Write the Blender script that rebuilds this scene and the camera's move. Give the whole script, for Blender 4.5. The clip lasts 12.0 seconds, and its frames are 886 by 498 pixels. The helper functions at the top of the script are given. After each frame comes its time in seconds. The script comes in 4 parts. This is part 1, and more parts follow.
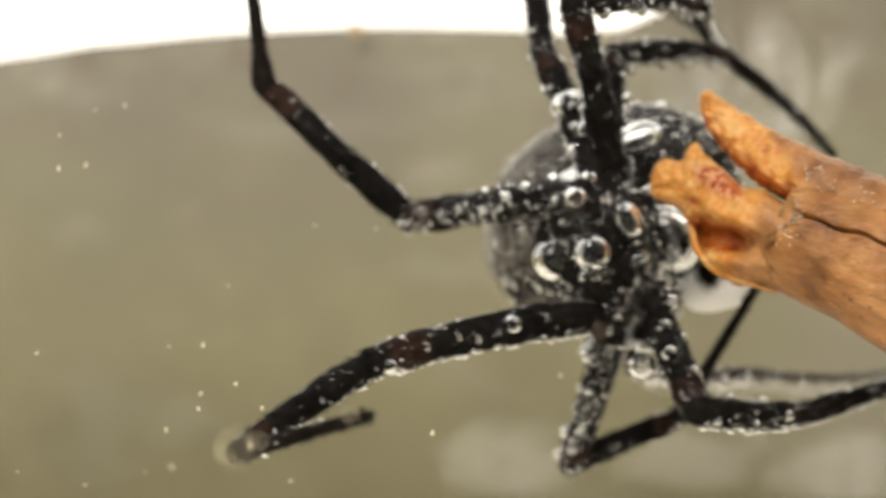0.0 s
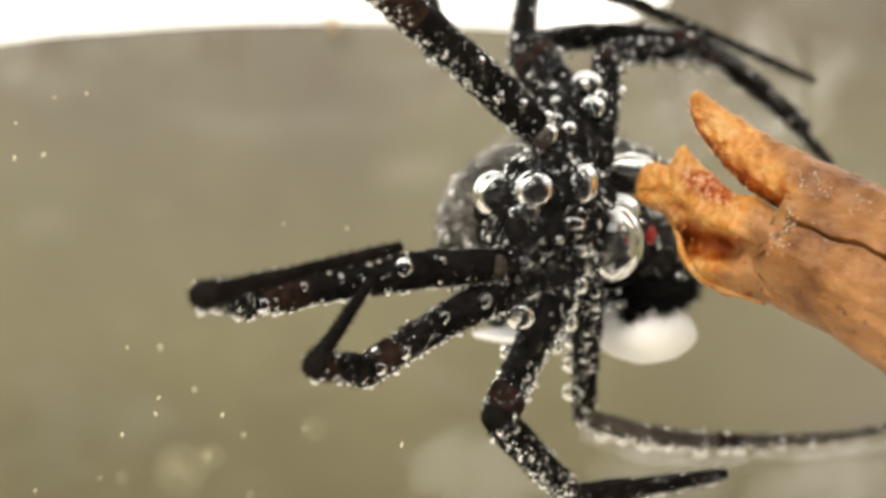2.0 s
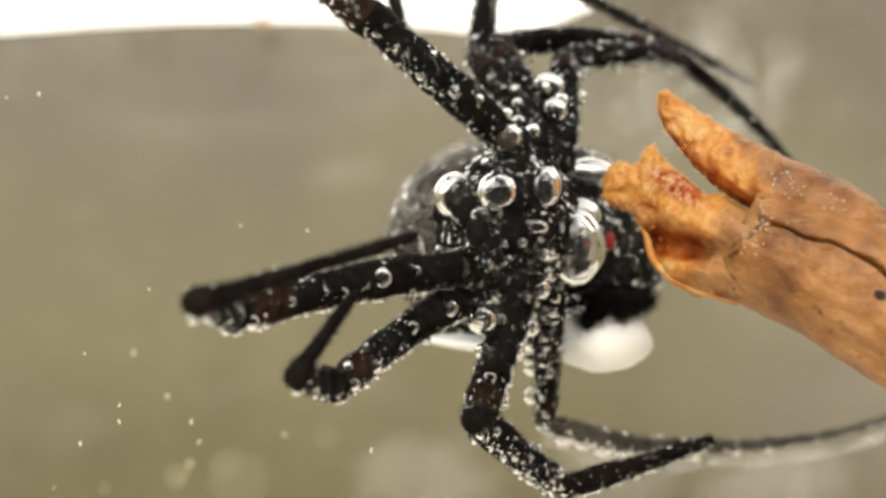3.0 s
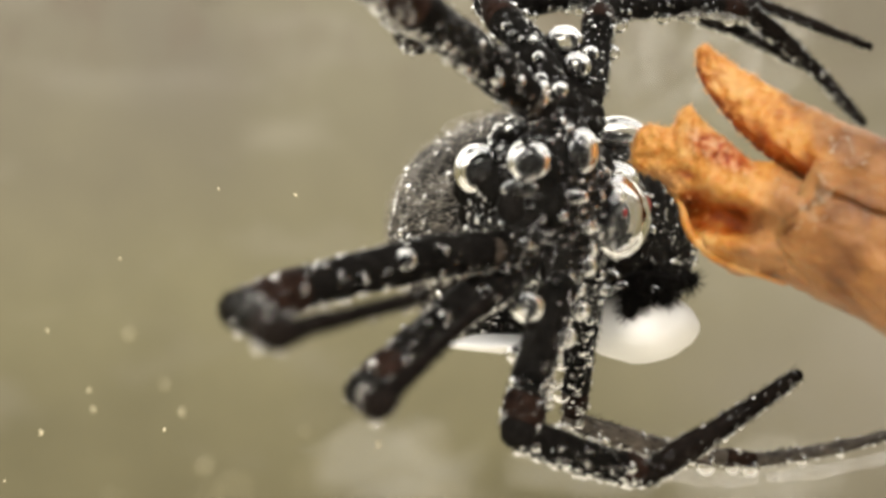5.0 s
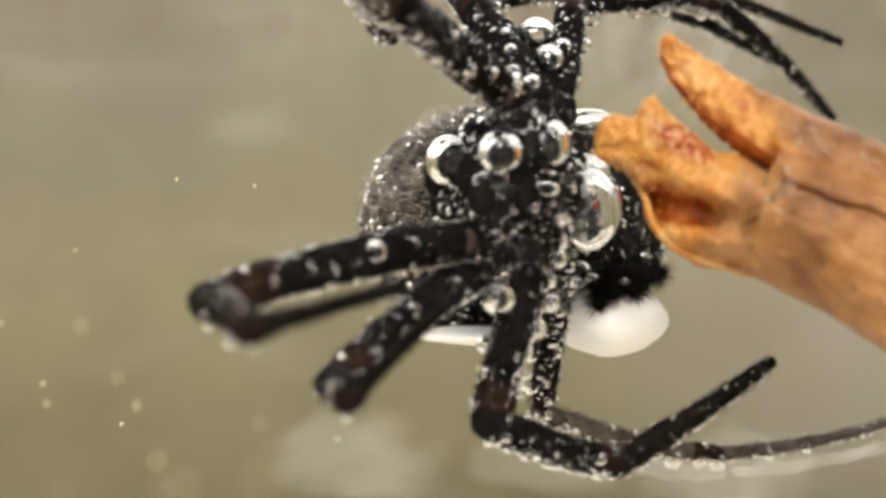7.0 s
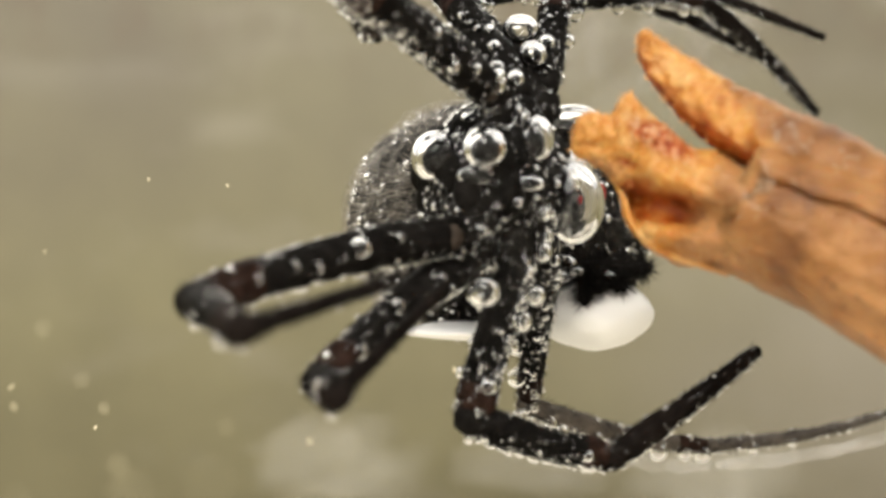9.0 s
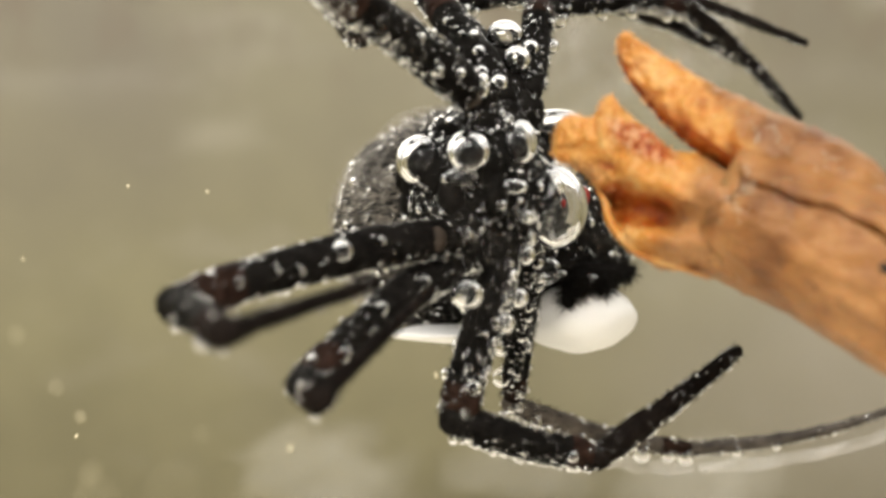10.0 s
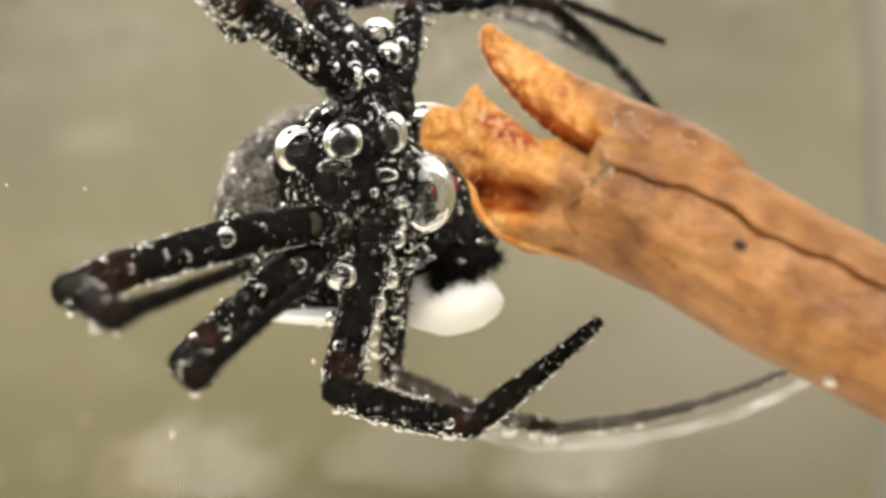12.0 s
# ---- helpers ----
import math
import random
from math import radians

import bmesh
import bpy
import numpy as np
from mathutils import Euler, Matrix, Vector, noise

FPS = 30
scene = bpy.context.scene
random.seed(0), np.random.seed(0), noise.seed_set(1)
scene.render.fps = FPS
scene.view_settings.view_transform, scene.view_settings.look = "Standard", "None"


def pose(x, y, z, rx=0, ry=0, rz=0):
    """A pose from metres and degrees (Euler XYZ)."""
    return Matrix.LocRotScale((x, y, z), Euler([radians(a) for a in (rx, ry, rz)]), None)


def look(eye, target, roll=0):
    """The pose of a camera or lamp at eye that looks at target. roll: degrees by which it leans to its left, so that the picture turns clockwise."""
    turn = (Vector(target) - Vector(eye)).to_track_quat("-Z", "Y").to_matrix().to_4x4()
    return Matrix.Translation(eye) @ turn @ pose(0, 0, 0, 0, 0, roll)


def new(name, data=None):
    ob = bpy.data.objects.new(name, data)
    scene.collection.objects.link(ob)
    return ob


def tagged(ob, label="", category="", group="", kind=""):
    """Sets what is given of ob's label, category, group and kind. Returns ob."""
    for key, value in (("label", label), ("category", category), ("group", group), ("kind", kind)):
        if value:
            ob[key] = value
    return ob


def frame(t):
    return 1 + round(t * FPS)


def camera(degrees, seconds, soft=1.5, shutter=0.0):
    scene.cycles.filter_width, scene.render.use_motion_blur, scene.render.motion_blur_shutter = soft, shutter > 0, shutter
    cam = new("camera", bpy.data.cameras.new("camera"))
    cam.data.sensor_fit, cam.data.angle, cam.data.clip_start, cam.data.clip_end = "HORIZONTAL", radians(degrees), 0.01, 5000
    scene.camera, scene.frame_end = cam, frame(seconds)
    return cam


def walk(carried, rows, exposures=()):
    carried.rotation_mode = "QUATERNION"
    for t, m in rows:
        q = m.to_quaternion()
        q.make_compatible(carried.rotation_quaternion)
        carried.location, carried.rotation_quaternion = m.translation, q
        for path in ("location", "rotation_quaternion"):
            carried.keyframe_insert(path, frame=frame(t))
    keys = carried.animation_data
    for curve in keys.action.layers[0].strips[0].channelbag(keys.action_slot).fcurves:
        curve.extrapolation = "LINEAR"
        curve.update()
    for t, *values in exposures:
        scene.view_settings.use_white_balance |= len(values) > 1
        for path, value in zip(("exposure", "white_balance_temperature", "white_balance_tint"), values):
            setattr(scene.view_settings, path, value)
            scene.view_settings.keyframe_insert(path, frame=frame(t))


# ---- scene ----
M = 0.001  # the parts are drawn in millimetres

# ---- camera ----
cam = camera(25, 12.0, soft=3.1, shutter=0.5)
cam.data.dof.use_dof = True
cam.data.dof.focus_distance = 0.0502
cam.data.dof.aperture_fstop = 77.0
PATH = [
    (0.0, look((0.00550, -0.05429, 0.00007), (-0.00029, -0.00966, 0.00046), -1.05)),
    (0.1, look((0.00552, -0.05401, 0.00007), (-0.00057, -0.00942, 0.00039), -0.96)),
    (0.2, look((0.00554, -0.05373, 0.00007), (-0.00050, -0.00914, 0.00020), -0.88)),
    (0.3, look((0.00556, -0.05346, 0.00006), (-0.00042, -0.00885, 0.00014), -0.79)),
    (0.4, look((0.00558, -0.05318, 0.00006), (-0.00047, -0.00859, -0.00003), -0.71)),
    (0.5, look((0.00560, -0.05290, 0.00006), (-0.00064, -0.00834, -0.00009), -0.62)),
    (0.6, look((0.00564, -0.05278, 0.00006), (-0.00089, -0.00826, -0.00028), -1.01)),
    (0.7, look((0.00568, -0.05267, 0.00006), (-0.00047, -0.00809, -0.00025), -1.41)),
    (0.8, look((0.00572, -0.05255, 0.00006), (0.00017, -0.00789, -0.00013), -1.80)),
    (0.9, look((0.00576, -0.05243, 0.00006), (0.00103, -0.00768, 0.00008), -2.19)),
    (1.0, look((0.00580, -0.05231, 0.00006), (0.00173, -0.00750, 0.00031), -2.58)),
    (1.1, look((0.00578, -0.05236, 0.00006), (0.00193, -0.00752, 0.00031), -2.36)),
    (1.2, look((0.00576, -0.05240, 0.00007), (0.00168, -0.00759, 0.00022), -2.13)),
    (1.3, look((0.00575, -0.05244, 0.00007), (0.00123, -0.00767, 0.00011), -1.91)),
    (1.4, look((0.00573, -0.05249, 0.00008), (0.00044, -0.00780, -0.00001), -1.69)),
    (1.5, look((0.00571, -0.05253, 0.00008), (-0.00001, -0.00790, -0.00001), -1.47)),
    (1.6, look((0.00560, -0.05236, 0.00008), (-0.00030, -0.00775, -0.00003), -1.14)),
    (1.7, look((0.00549, -0.05219, 0.00009), (-0.00050, -0.00760, -0.00003), -0.82)),
    (1.8, look((0.00538, -0.05203, 0.00009), (-0.00042, -0.00740, 0.00016), -0.49)),
    (2.0, look((0.00515, -0.05169, 0.00010), (-0.00005, -0.00699, 0.00053), 0.16)),
    (2.2, look((0.00482, -0.05172, 0.00009), (0.00032, -0.00695, 0.00078), -0.03)),
    (2.5, look((0.00433, -0.05175, 0.00008), (0.00047, -0.00692, 0.00060), -0.33)),
    (2.8, look((0.00367, -0.05131, 0.00007), (0.00060, -0.00642, 0.00060), -0.27)),
    (3.0, look((0.00323, -0.05102, 0.00007), (0.00039, -0.00611, 0.00057), -0.22)),
    (5.0, look((-0.00029, -0.04551, 0.00009), (-0.00030, -0.00051, -0.00007), 0.59)),
    (5.5, look((-0.00037, -0.04545, 0.00013), (-0.00004, -0.00045, -0.00013), 0.71)),
    (6.0, look((-0.00038, -0.04544, 0.00014), (-0.00007, -0.00044, -0.00019), 0.99)),
    (6.5, look((-0.00028, -0.04542, 0.00009), (-0.00023, -0.00042, -0.00027), 1.03)),
    (7.0, look((-0.00011, -0.04490, 0.00005), (0.00059, 0.00009, -0.00025), 0.67)),
    (7.2, look((0.00013, -0.04447, -0.00000), (0.00097, 0.00053, -0.00026), 0.17)),
    (9.0, look((0.00041, -0.04428, -0.00002), (0.00117, 0.00071, -0.00026), 0.39)),
    (9.5, look((0.00065, -0.04367, -0.00008), (0.00184, 0.00132, -0.00028), -0.22)),
    (10.0, look((0.00076, -0.04400, -0.00010), (0.00161, 0.00099, -0.00015), 0.03)),
    (10.5, look((0.00076, -0.04400, -0.00013), (0.00123, 0.00100, -0.00003), 0.26)),
    (11.0, look((0.00086, -0.04513, -0.00018), (0.00091, -0.00013, 0.00007), 0.49)),
    (11.5, look((0.00098, -0.04476, -0.00031), (0.00319, 0.00018, -0.00044), -0.06)),
    (12.0, look((0.00092, -0.04548, -0.00041), (0.00441, -0.00062, -0.00046), -1.37)),
]
walk(cam, PATH, [(0.0, 0.0), (3.0, 0.02), (5.0, 0.1), (9.5, 0.13), (12.0, 0.21)])

# ---- world and light ----
world = bpy.data.worlds.new("room_light")
scene.world = world
world.use_nodes = True
world.node_tree.nodes["Background"].inputs[0].default_value = (1.0, 0.965, 0.90, 1)
heading, height, level = (world.node_tree.nodes.new(k) for k in ("ShaderNodeTexCoord", "ShaderNodeSeparateXYZ", "ShaderNodeMapRange"))
level.inputs["From Min"].default_value, level.inputs["From Max"].default_value = -0.7, 0.8
level.inputs["To Min"].default_value, level.inputs["To Max"].default_value = 0.42, 0.88
world.node_tree.links.new(heading.outputs["Generated"], height.inputs[0])
world.node_tree.links.new(height.outputs[2], level.inputs[0])
world.node_tree.links.new(level.outputs[0], world.node_tree.nodes["Background"].inputs[1])


def area_lamp(name, place, target, width, depth, power, colour):
    data = bpy.data.lights.new(name, "AREA")
    data.shape, data.size, data.size_y, data.energy, data.color = "ELLIPSE", width, depth, power, colour
    ob = new(name, data)
    ob.matrix_world = look(place, target)
    return ob


# unseen key light added above and in front, placed to light the wall evenly
area_lamp("key_light", (-0.025, -0.115, 0.11), (0, 0.005, 0), 0.13, 0.10, 0.31, (1, 0.96, 0.89))


# ---- materials ----
def material(name, colour, rough=0.5, metal=0.0, vary=0.25, grain=900.0, bump=0.3, spots=None, coat=0.0, sub=0.0, spec=0.3):
    """A noisy surface: two scales of colour variation, optional stains and a fine relief."""
    mat = bpy.data.materials.new(name)
    mat.use_nodes = True
    nodes, links = mat.node_tree.nodes, mat.node_tree.links
    bsdf = nodes["Principled BSDF"]
    place = nodes.new("ShaderNodeTexCoord")
    fine, broad = nodes.new("ShaderNodeTexNoise"), nodes.new("ShaderNodeTexNoise")
    fine.inputs["Scale"].default_value, broad.inputs["Scale"].default_value = grain, grain * 0.17
    fine.inputs["Detail"].default_value = 6
    for n in (fine, broad):
        links.new(place.outputs["Object"], n.inputs["Vector"])
    both = nodes.new("ShaderNodeMath")
    both.operation = "ADD"
    links.new(fine.outputs["Fac"], both.inputs[0])
    links.new(broad.outputs["Fac"], both.inputs[1])
    ramp = nodes.new("ShaderNodeValToRGB")
    ramp.color_ramp.elements[0].position, ramp.color_ramp.elements[1].position = 0.35, 0.68
    half = nodes.new("ShaderNodeMath")
    half.operation = "MULTIPLY"
    half.inputs[1].default_value = 0.5
    links.new(both.outputs[0], half.inputs[0])
    links.new(half.outputs[0], ramp.inputs[0])
    ramp.color_ramp.elements[0].color = (*[c * (1 - vary) for c in colour], 1)
    ramp.color_ramp.elements[1].color = (*[min(1, c * (1 + vary)) for c in colour], 1)
    out = ramp.outputs[0]
    if spots:
        stain, level, mix = nodes.new("ShaderNodeTexNoise"), nodes.new("ShaderNodeValToRGB"), nodes.new("ShaderNodeMix")
        stain.inputs["Scale"].default_value = grain * spots[1]
        stain.inputs["Detail"].default_value = 4
        level.color_ramp.elements[0].position, level.color_ramp.elements[1].position = spots[2], spots[2] + 0.12
        mix.data_type = "RGBA"
        links.new(place.outputs["Object"], stain.inputs["Vector"])
        links.new(stain.outputs["Fac"], level.inputs[0])
        links.new(level.outputs[0], mix.inputs["Factor"])
        links.new(out, mix.inputs["A"])
        mix.inputs["B"].default_value = (*spots[0], 1)
        out = mix.outputs["Result"]
    links.new(out, bsdf.inputs["Base Color"])
    bsdf.inputs["Roughness"].default_value, bsdf.inputs["Metallic"].default_value = rough, metal
    bsdf.inputs["Specular IOR Level"].default_value = spec
    bsdf.inputs["Coat Weight"].default_value = coat
    bsdf.inputs["Subsurface Weight"].default_value = sub
    bsdf.inputs["Subsurface Scale"].default_value = 0.0006
    if bump:
        relief = nodes.new("ShaderNodeBump")
        relief.inputs["Strength"].default_value, relief.inputs["Distance"].default_value = bump, 0.0001
        links.new(fine.outputs["Fac"], relief.inputs["Height"])
        links.new(relief.outputs[0], bsdf.inputs["Normal"])
    return mat


def bubble_material():
    """Air under water: the light bends the other way, and the rim mirrors."""
    mat = bpy.data.materials.new("air_in_water")
    mat.use_nodes = True
    nodes, links = mat.node_tree.nodes, mat.node_tree.links
    glass = nodes.new("ShaderNodeBsdfGlass")
    glass.inputs["IOR"].default_value, glass.inputs["Roughness"].default_value = 0.752, 0.0
    links.new(glass.outputs[0], nodes["Material Output"].inputs["Surface"])
    return mat


BLACK = material("black_chitin", (0.0075, 0.0066, 0.0058), 0.5, vary=0.7, grain=3400, bump=1.0, spec=0.014)
BROWN = material("dark_brown_chitin", (0.010, 0.0075, 0.0062), 0.5, vary=0.6, grain=3000, bump=0.9, spec=0.012)
# chitin of the far leg, with the water's haze put into its colour
HAZED = material("grey_brown_hazed_chitin", (0.075, 0.062, 0.05), 0.5, vary=0.5, grain=3000, bump=0.4, spec=0.2)
DULL = material("dull_brown_skin", (0.034, 0.026, 0.02), 0.5, vary=0.5, grain=3000, bump=0.4, spec=0.05)
BRIT = material("tan_debris", (0.6, 0.38, 0.16), 0.5, vary=0.4, grain=1500, bump=0.3)
JOINT = material("reddish_brown_joint_skin", (0.019, 0.0105, 0.0078), 0.5, vary=0.8, grain=4000, bump=0.6, spec=0.02)
HAIR = material("black_bristle", (0.009, 0.008, 0.0072), 0.5, vary=0.3, grain=3000, bump=0, spec=0.02)
RED = material("red_mark", (0.22, 0.012, 0.008), 0.4, vary=0.2, grain=3000, bump=0.2)
AIR = bubble_material()
# near-white diffuse colour stands in for the mirror reflection of trapped air
PAINTED_GLEAM = material("white_painted_air_film", (0.98, 0.965, 0.94), 0.35, metal=0.05, vary=0.03, grain=900, bump=0.6)
MIRROR = material("mirroring_air_bubble", (0.72, 0.71, 0.69), 0.1, metal=1.0, vary=0.02, grain=500, bump=0.15)
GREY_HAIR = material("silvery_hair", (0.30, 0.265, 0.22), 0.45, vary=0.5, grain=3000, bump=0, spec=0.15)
PIT = material("dark_pit", (0.02, 0.012, 0.008), 0.7, vary=0.3, grain=2000, bump=0.3)
FRAY = material("frayed_orange_fibre", (0.72, 0.38, 0.13), 0.4, vary=0.2, grain=2000, bump=0)
FLECK = material("white_frass_fleck", (0.6, 0.5, 0.38), 0.4, vary=0.25, grain=2000, bump=0.2)
SEAM = material("pale_seam_plastic", (0.22, 0.205, 0.165), 0.5, vary=0.1, grain=200, bump=0.2)
# floor out of view, whitened so that it bounces light onto undersides
WHITE = material("bounce_white_tub_floor", (0.8, 0.76, 0.66), 0.5, vary=0.12, grain=300, bump=0.2, spots=((0.66, 0.61, 0.5), 0.6, 0.42))
SPECK = material("pale_debris", (0.75, 0.66, 0.45), 0.6, vary=0.2, grain=3000, bump=0)


def stem_material():
    """Tan fibrous skin, orange torn flesh and a darker red-brown in hollows and on the prong's underside, blended by
    two ragged masks on the mesh.
    """
    mat = bpy.data.materials.new("stem_skin_and_flesh")
    mat.use_nodes = True
    nodes, links = mat.node_tree.nodes, mat.node_tree.links
    bsdf = nodes["Principled BSDF"]
    place = nodes.new("ShaderNodeTexCoord")

    def cloud(scale, detail, stretch=None):
        n = nodes.new("ShaderNodeTexNoise")
        n.inputs["Scale"].default_value, n.inputs["Detail"].default_value = scale, detail
        if stretch:
            turn = nodes.new("ShaderNodeMapping")
            turn.inputs["Rotation"].default_value = (0, radians(31), radians(25))
            turn.inputs["Scale"].default_value = stretch
            links.new(place.outputs["Object"], turn.inputs[0])
            links.new(turn.outputs[0], n.inputs["Vector"])
        else:
            links.new(place.outputs["Object"], n.inputs["Vector"])
        return n.outputs["Fac"]

    def ramp(fac, *stops):
        r = nodes.new("ShaderNodeValToRGB")
        while len(r.color_ramp.elements) < len(stops):
            r.color_ramp.elements.new(0.5)
        for e, (p, c) in zip(r.color_ramp.elements, stops):
            e.position, e.color = p, (*c, 1)
        links.new(fac, r.inputs[0])
        return r.outputs[0]

    def mixed(fac, a, b):
        m = nodes.new("ShaderNodeMix")
        m.data_type = "RGBA"
        links.new(fac, m.inputs["Factor"])
        links.new(a, m.inputs["A"])
        links.new(b, m.inputs["B"])
        return m.outputs["Result"]

    def mask(name, rough, sharp):
        a = nodes.new("ShaderNodeAttribute")
        a.attribute_name = name
        m = nodes.new("ShaderNodeMath")
        m.operation = "MULTIPLY_ADD"
        m.inputs[1].default_value, m.inputs[2].default_value = 0.9, -0.45
        links.new(rough, m.inputs[0])
        add = nodes.new("ShaderNodeMath")
        links.new(m.outputs[0], add.inputs[0])
        links.new(a.outputs["Fac"], add.inputs[1])
        r = nodes.new("ShaderNodeMapRange")
        r.inputs["From Min"].default_value, r.inputs["From Max"].default_value = 0.5 - sharp, 0.5 + sharp
        links.new(add.outputs[0], r.inputs[0])
        return r.outputs[0]

    fine, grain, patch, fibre = cloud(5200, 6), cloud(1500, 5), cloud(420, 4), cloud(1500, 5, (0.12, 1, 1))
    skin = mixed(fibre, ramp(patch, (0.38, (0.18, 0.068, 0.02)), (0.5, (0.42, 0.18, 0.048)), (0.62, (0.61, 0.305, 0.118))), ramp(grain, (0.38, (0.28, 0.105, 0.027)), (0.6, (0.60, 0.285, 0.105))))
    flesh = mixed(patch, ramp(grain, (0.30, (0.42, 0.12, 0.02)), (0.48, (0.78, 0.335, 0.068)), (0.66, (0.93, 0.59, 0.24))), ramp(fine, (0.35, (0.62, 0.215, 0.036)), (0.65, (0.91, 0.50, 0.165))))
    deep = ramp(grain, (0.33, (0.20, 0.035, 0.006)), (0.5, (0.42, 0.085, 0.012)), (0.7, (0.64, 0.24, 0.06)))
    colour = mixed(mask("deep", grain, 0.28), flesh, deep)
    colour = mixed(mask("grit", fine, 0.22), colour, ramp(fine, (0.40, (0.36, 0.05, 0.008)), (0.5, (0.62, 0.17, 0.04)), (0.60, (0.85, 0.48, 0.26))))
    dots = nodes.new("ShaderNodeTexVoronoi")
    dots.inputs["Scale"].default_value = 2600
    links.new(place.outputs["Object"], dots.inputs["Vector"])
    spot = ramp(dots.outputs["Distance"], (0.10, (0.25, 0.25, 0.25)), (0.2, (1, 1, 1)))
    speck = nodes.new("ShaderNodeMix")
    speck.data_type, speck.blend_type = "RGBA", "MULTIPLY"
    links.new(ramp(patch, (0.48, (0, 0, 0)), (0.62, (0.8, 0.8, 0.8))), speck.inputs["Factor"])
    links.new(skin, speck.inputs["A"])
    links.new(spot, speck.inputs["B"])
    colour = mixed(mask("skin", patch, 0.22), colour, speck.outputs["Result"])
    wet = nodes.new("ShaderNodeHueSaturation")
    wet.inputs["Value"].default_value, wet.inputs["Saturation"].default_value = 0.62, 1.03
    links.new(colour, wet.inputs["Color"])
    links.new(wet.outputs[0], bsdf.inputs["Base Color"])
    bsdf.inputs["Roughness"].default_value = 0.42
    bsdf.inputs["Specular IOR Level"].default_value = 0.35
    bsdf.inputs["Subsurface Weight"].default_value, bsdf.inputs["Subsurface Scale"].default_value = 0.15, 0.0004
    relief, second = nodes.new("ShaderNodeBump"), nodes.new("ShaderNodeBump")
    relief.inputs["Strength"].default_value, relief.inputs["Distance"].default_value = 0.7, 0.00012
    second.inputs["Strength"].default_value, second.inputs["Distance"].default_value = 0.9, 0.0003
    links.new(fine, relief.inputs["Height"])
    links.new(fibre, second.inputs["Height"])
    links.new(second.outputs[0], relief.inputs["Normal"])
    links.new(relief.outputs[0], bsdf.inputs["Normal"])
    return mat


STEM = stem_material()


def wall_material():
    """Olive plastic, greyer and darker towards the waterline; the tone offsets the light's falloff down the wall."""
    mat = material("olive_tub_wall", (0.254, 0.232, 0.141), 0.6, vary=0.2, grain=170, bump=0.1)
    nodes, links = mat.node_tree.nodes, mat.node_tree.links
    bsdf = nodes["Principled BSDF"]
    base = bsdf.inputs["Base Color"].links[0].from_socket
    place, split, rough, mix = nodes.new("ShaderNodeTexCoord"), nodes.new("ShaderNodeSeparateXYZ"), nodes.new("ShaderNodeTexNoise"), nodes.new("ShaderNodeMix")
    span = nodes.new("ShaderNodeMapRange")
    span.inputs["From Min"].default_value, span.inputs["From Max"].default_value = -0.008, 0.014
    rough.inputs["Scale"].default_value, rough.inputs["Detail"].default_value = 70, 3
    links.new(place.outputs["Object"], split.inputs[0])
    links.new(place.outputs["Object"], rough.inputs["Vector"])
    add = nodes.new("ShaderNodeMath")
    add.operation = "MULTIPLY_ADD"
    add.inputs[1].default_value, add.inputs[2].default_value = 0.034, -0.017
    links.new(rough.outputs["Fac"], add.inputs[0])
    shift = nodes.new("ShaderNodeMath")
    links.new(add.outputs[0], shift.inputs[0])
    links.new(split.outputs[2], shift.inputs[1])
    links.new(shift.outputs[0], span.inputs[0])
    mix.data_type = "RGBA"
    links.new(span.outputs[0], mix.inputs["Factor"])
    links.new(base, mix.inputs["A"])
    # darker upper tone: painted in to even out the light down the wall
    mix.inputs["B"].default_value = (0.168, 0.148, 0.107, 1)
    smear, level, chalk = nodes.new("ShaderNodeTexNoise"), nodes.new("ShaderNodeMapRange"), nodes.new("ShaderNodeMix")
    stretch = nodes.new("ShaderNodeMapping")
    stretch.inputs["Scale"].default_value, stretch.inputs["Rotation"].default_value = (1, 1, 1.9), (0, radians(25), 0)
    smear.inputs["Scale"].default_value, smear.inputs["Detail"].default_value = 160, 5
    level.inputs["From Min"].default_value, level.inputs["From Max"].default_value = 0.54, 0.78
    level.inputs["To Max"].default_value = 0.5
    chalk.data_type = "RGBA"
    chalk.inputs["B"].default_value = (0.34, 0.315, 0.25, 1)
    links.new(place.outputs["Object"], stretch.inputs[0])
    links.new(stretch.outputs[0], smear.inputs["Vector"])
    links.new(smear.outputs["Fac"], level.inputs[0])
    links.new(level.outputs[0], chalk.inputs["Factor"])
    links.new(mix.outputs["Result"], chalk.inputs["A"])
    out = chalk.outputs["Result"]

    def cloud(scale, stretched):
        turn, n = nodes.new("ShaderNodeMapping"), nodes.new("ShaderNodeTexNoise")
        turn.inputs["Scale"].default_value = stretched
        n.inputs["Scale"].default_value, n.inputs["Detail"].default_value = scale, 6
        links.new(place.outputs["Object"], turn.inputs[0])
        links.new(turn.outputs[0], n.inputs["Vector"])
        return n.outputs["Fac"]

    def ranged(value, low, high, top=1.0):
        r = nodes.new("ShaderNodeMapRange")
        for name, v in (("From Min", low), ("From Max", high), ("To Max", top)):
            r.inputs[name].default_value = v
        links.new(value, r.inputs[0])
        return r.outputs[0]

    def times(a, b):
        m = nodes.new("ShaderNodeMath")
        m.operation = "MULTIPLY"
        links.new(a, m.inputs[0])
        links.new(b, m.inputs[1])
        return m.outputs[0]

    def over(under, factor, colour):
        m = nodes.new("ShaderNodeMix")
        m.data_type = "RGBA"
        links.new(factor, m.inputs["Factor"])
        links.new(under, m.inputs["A"])
        m.inputs["B"].default_value = (*colour, 1)
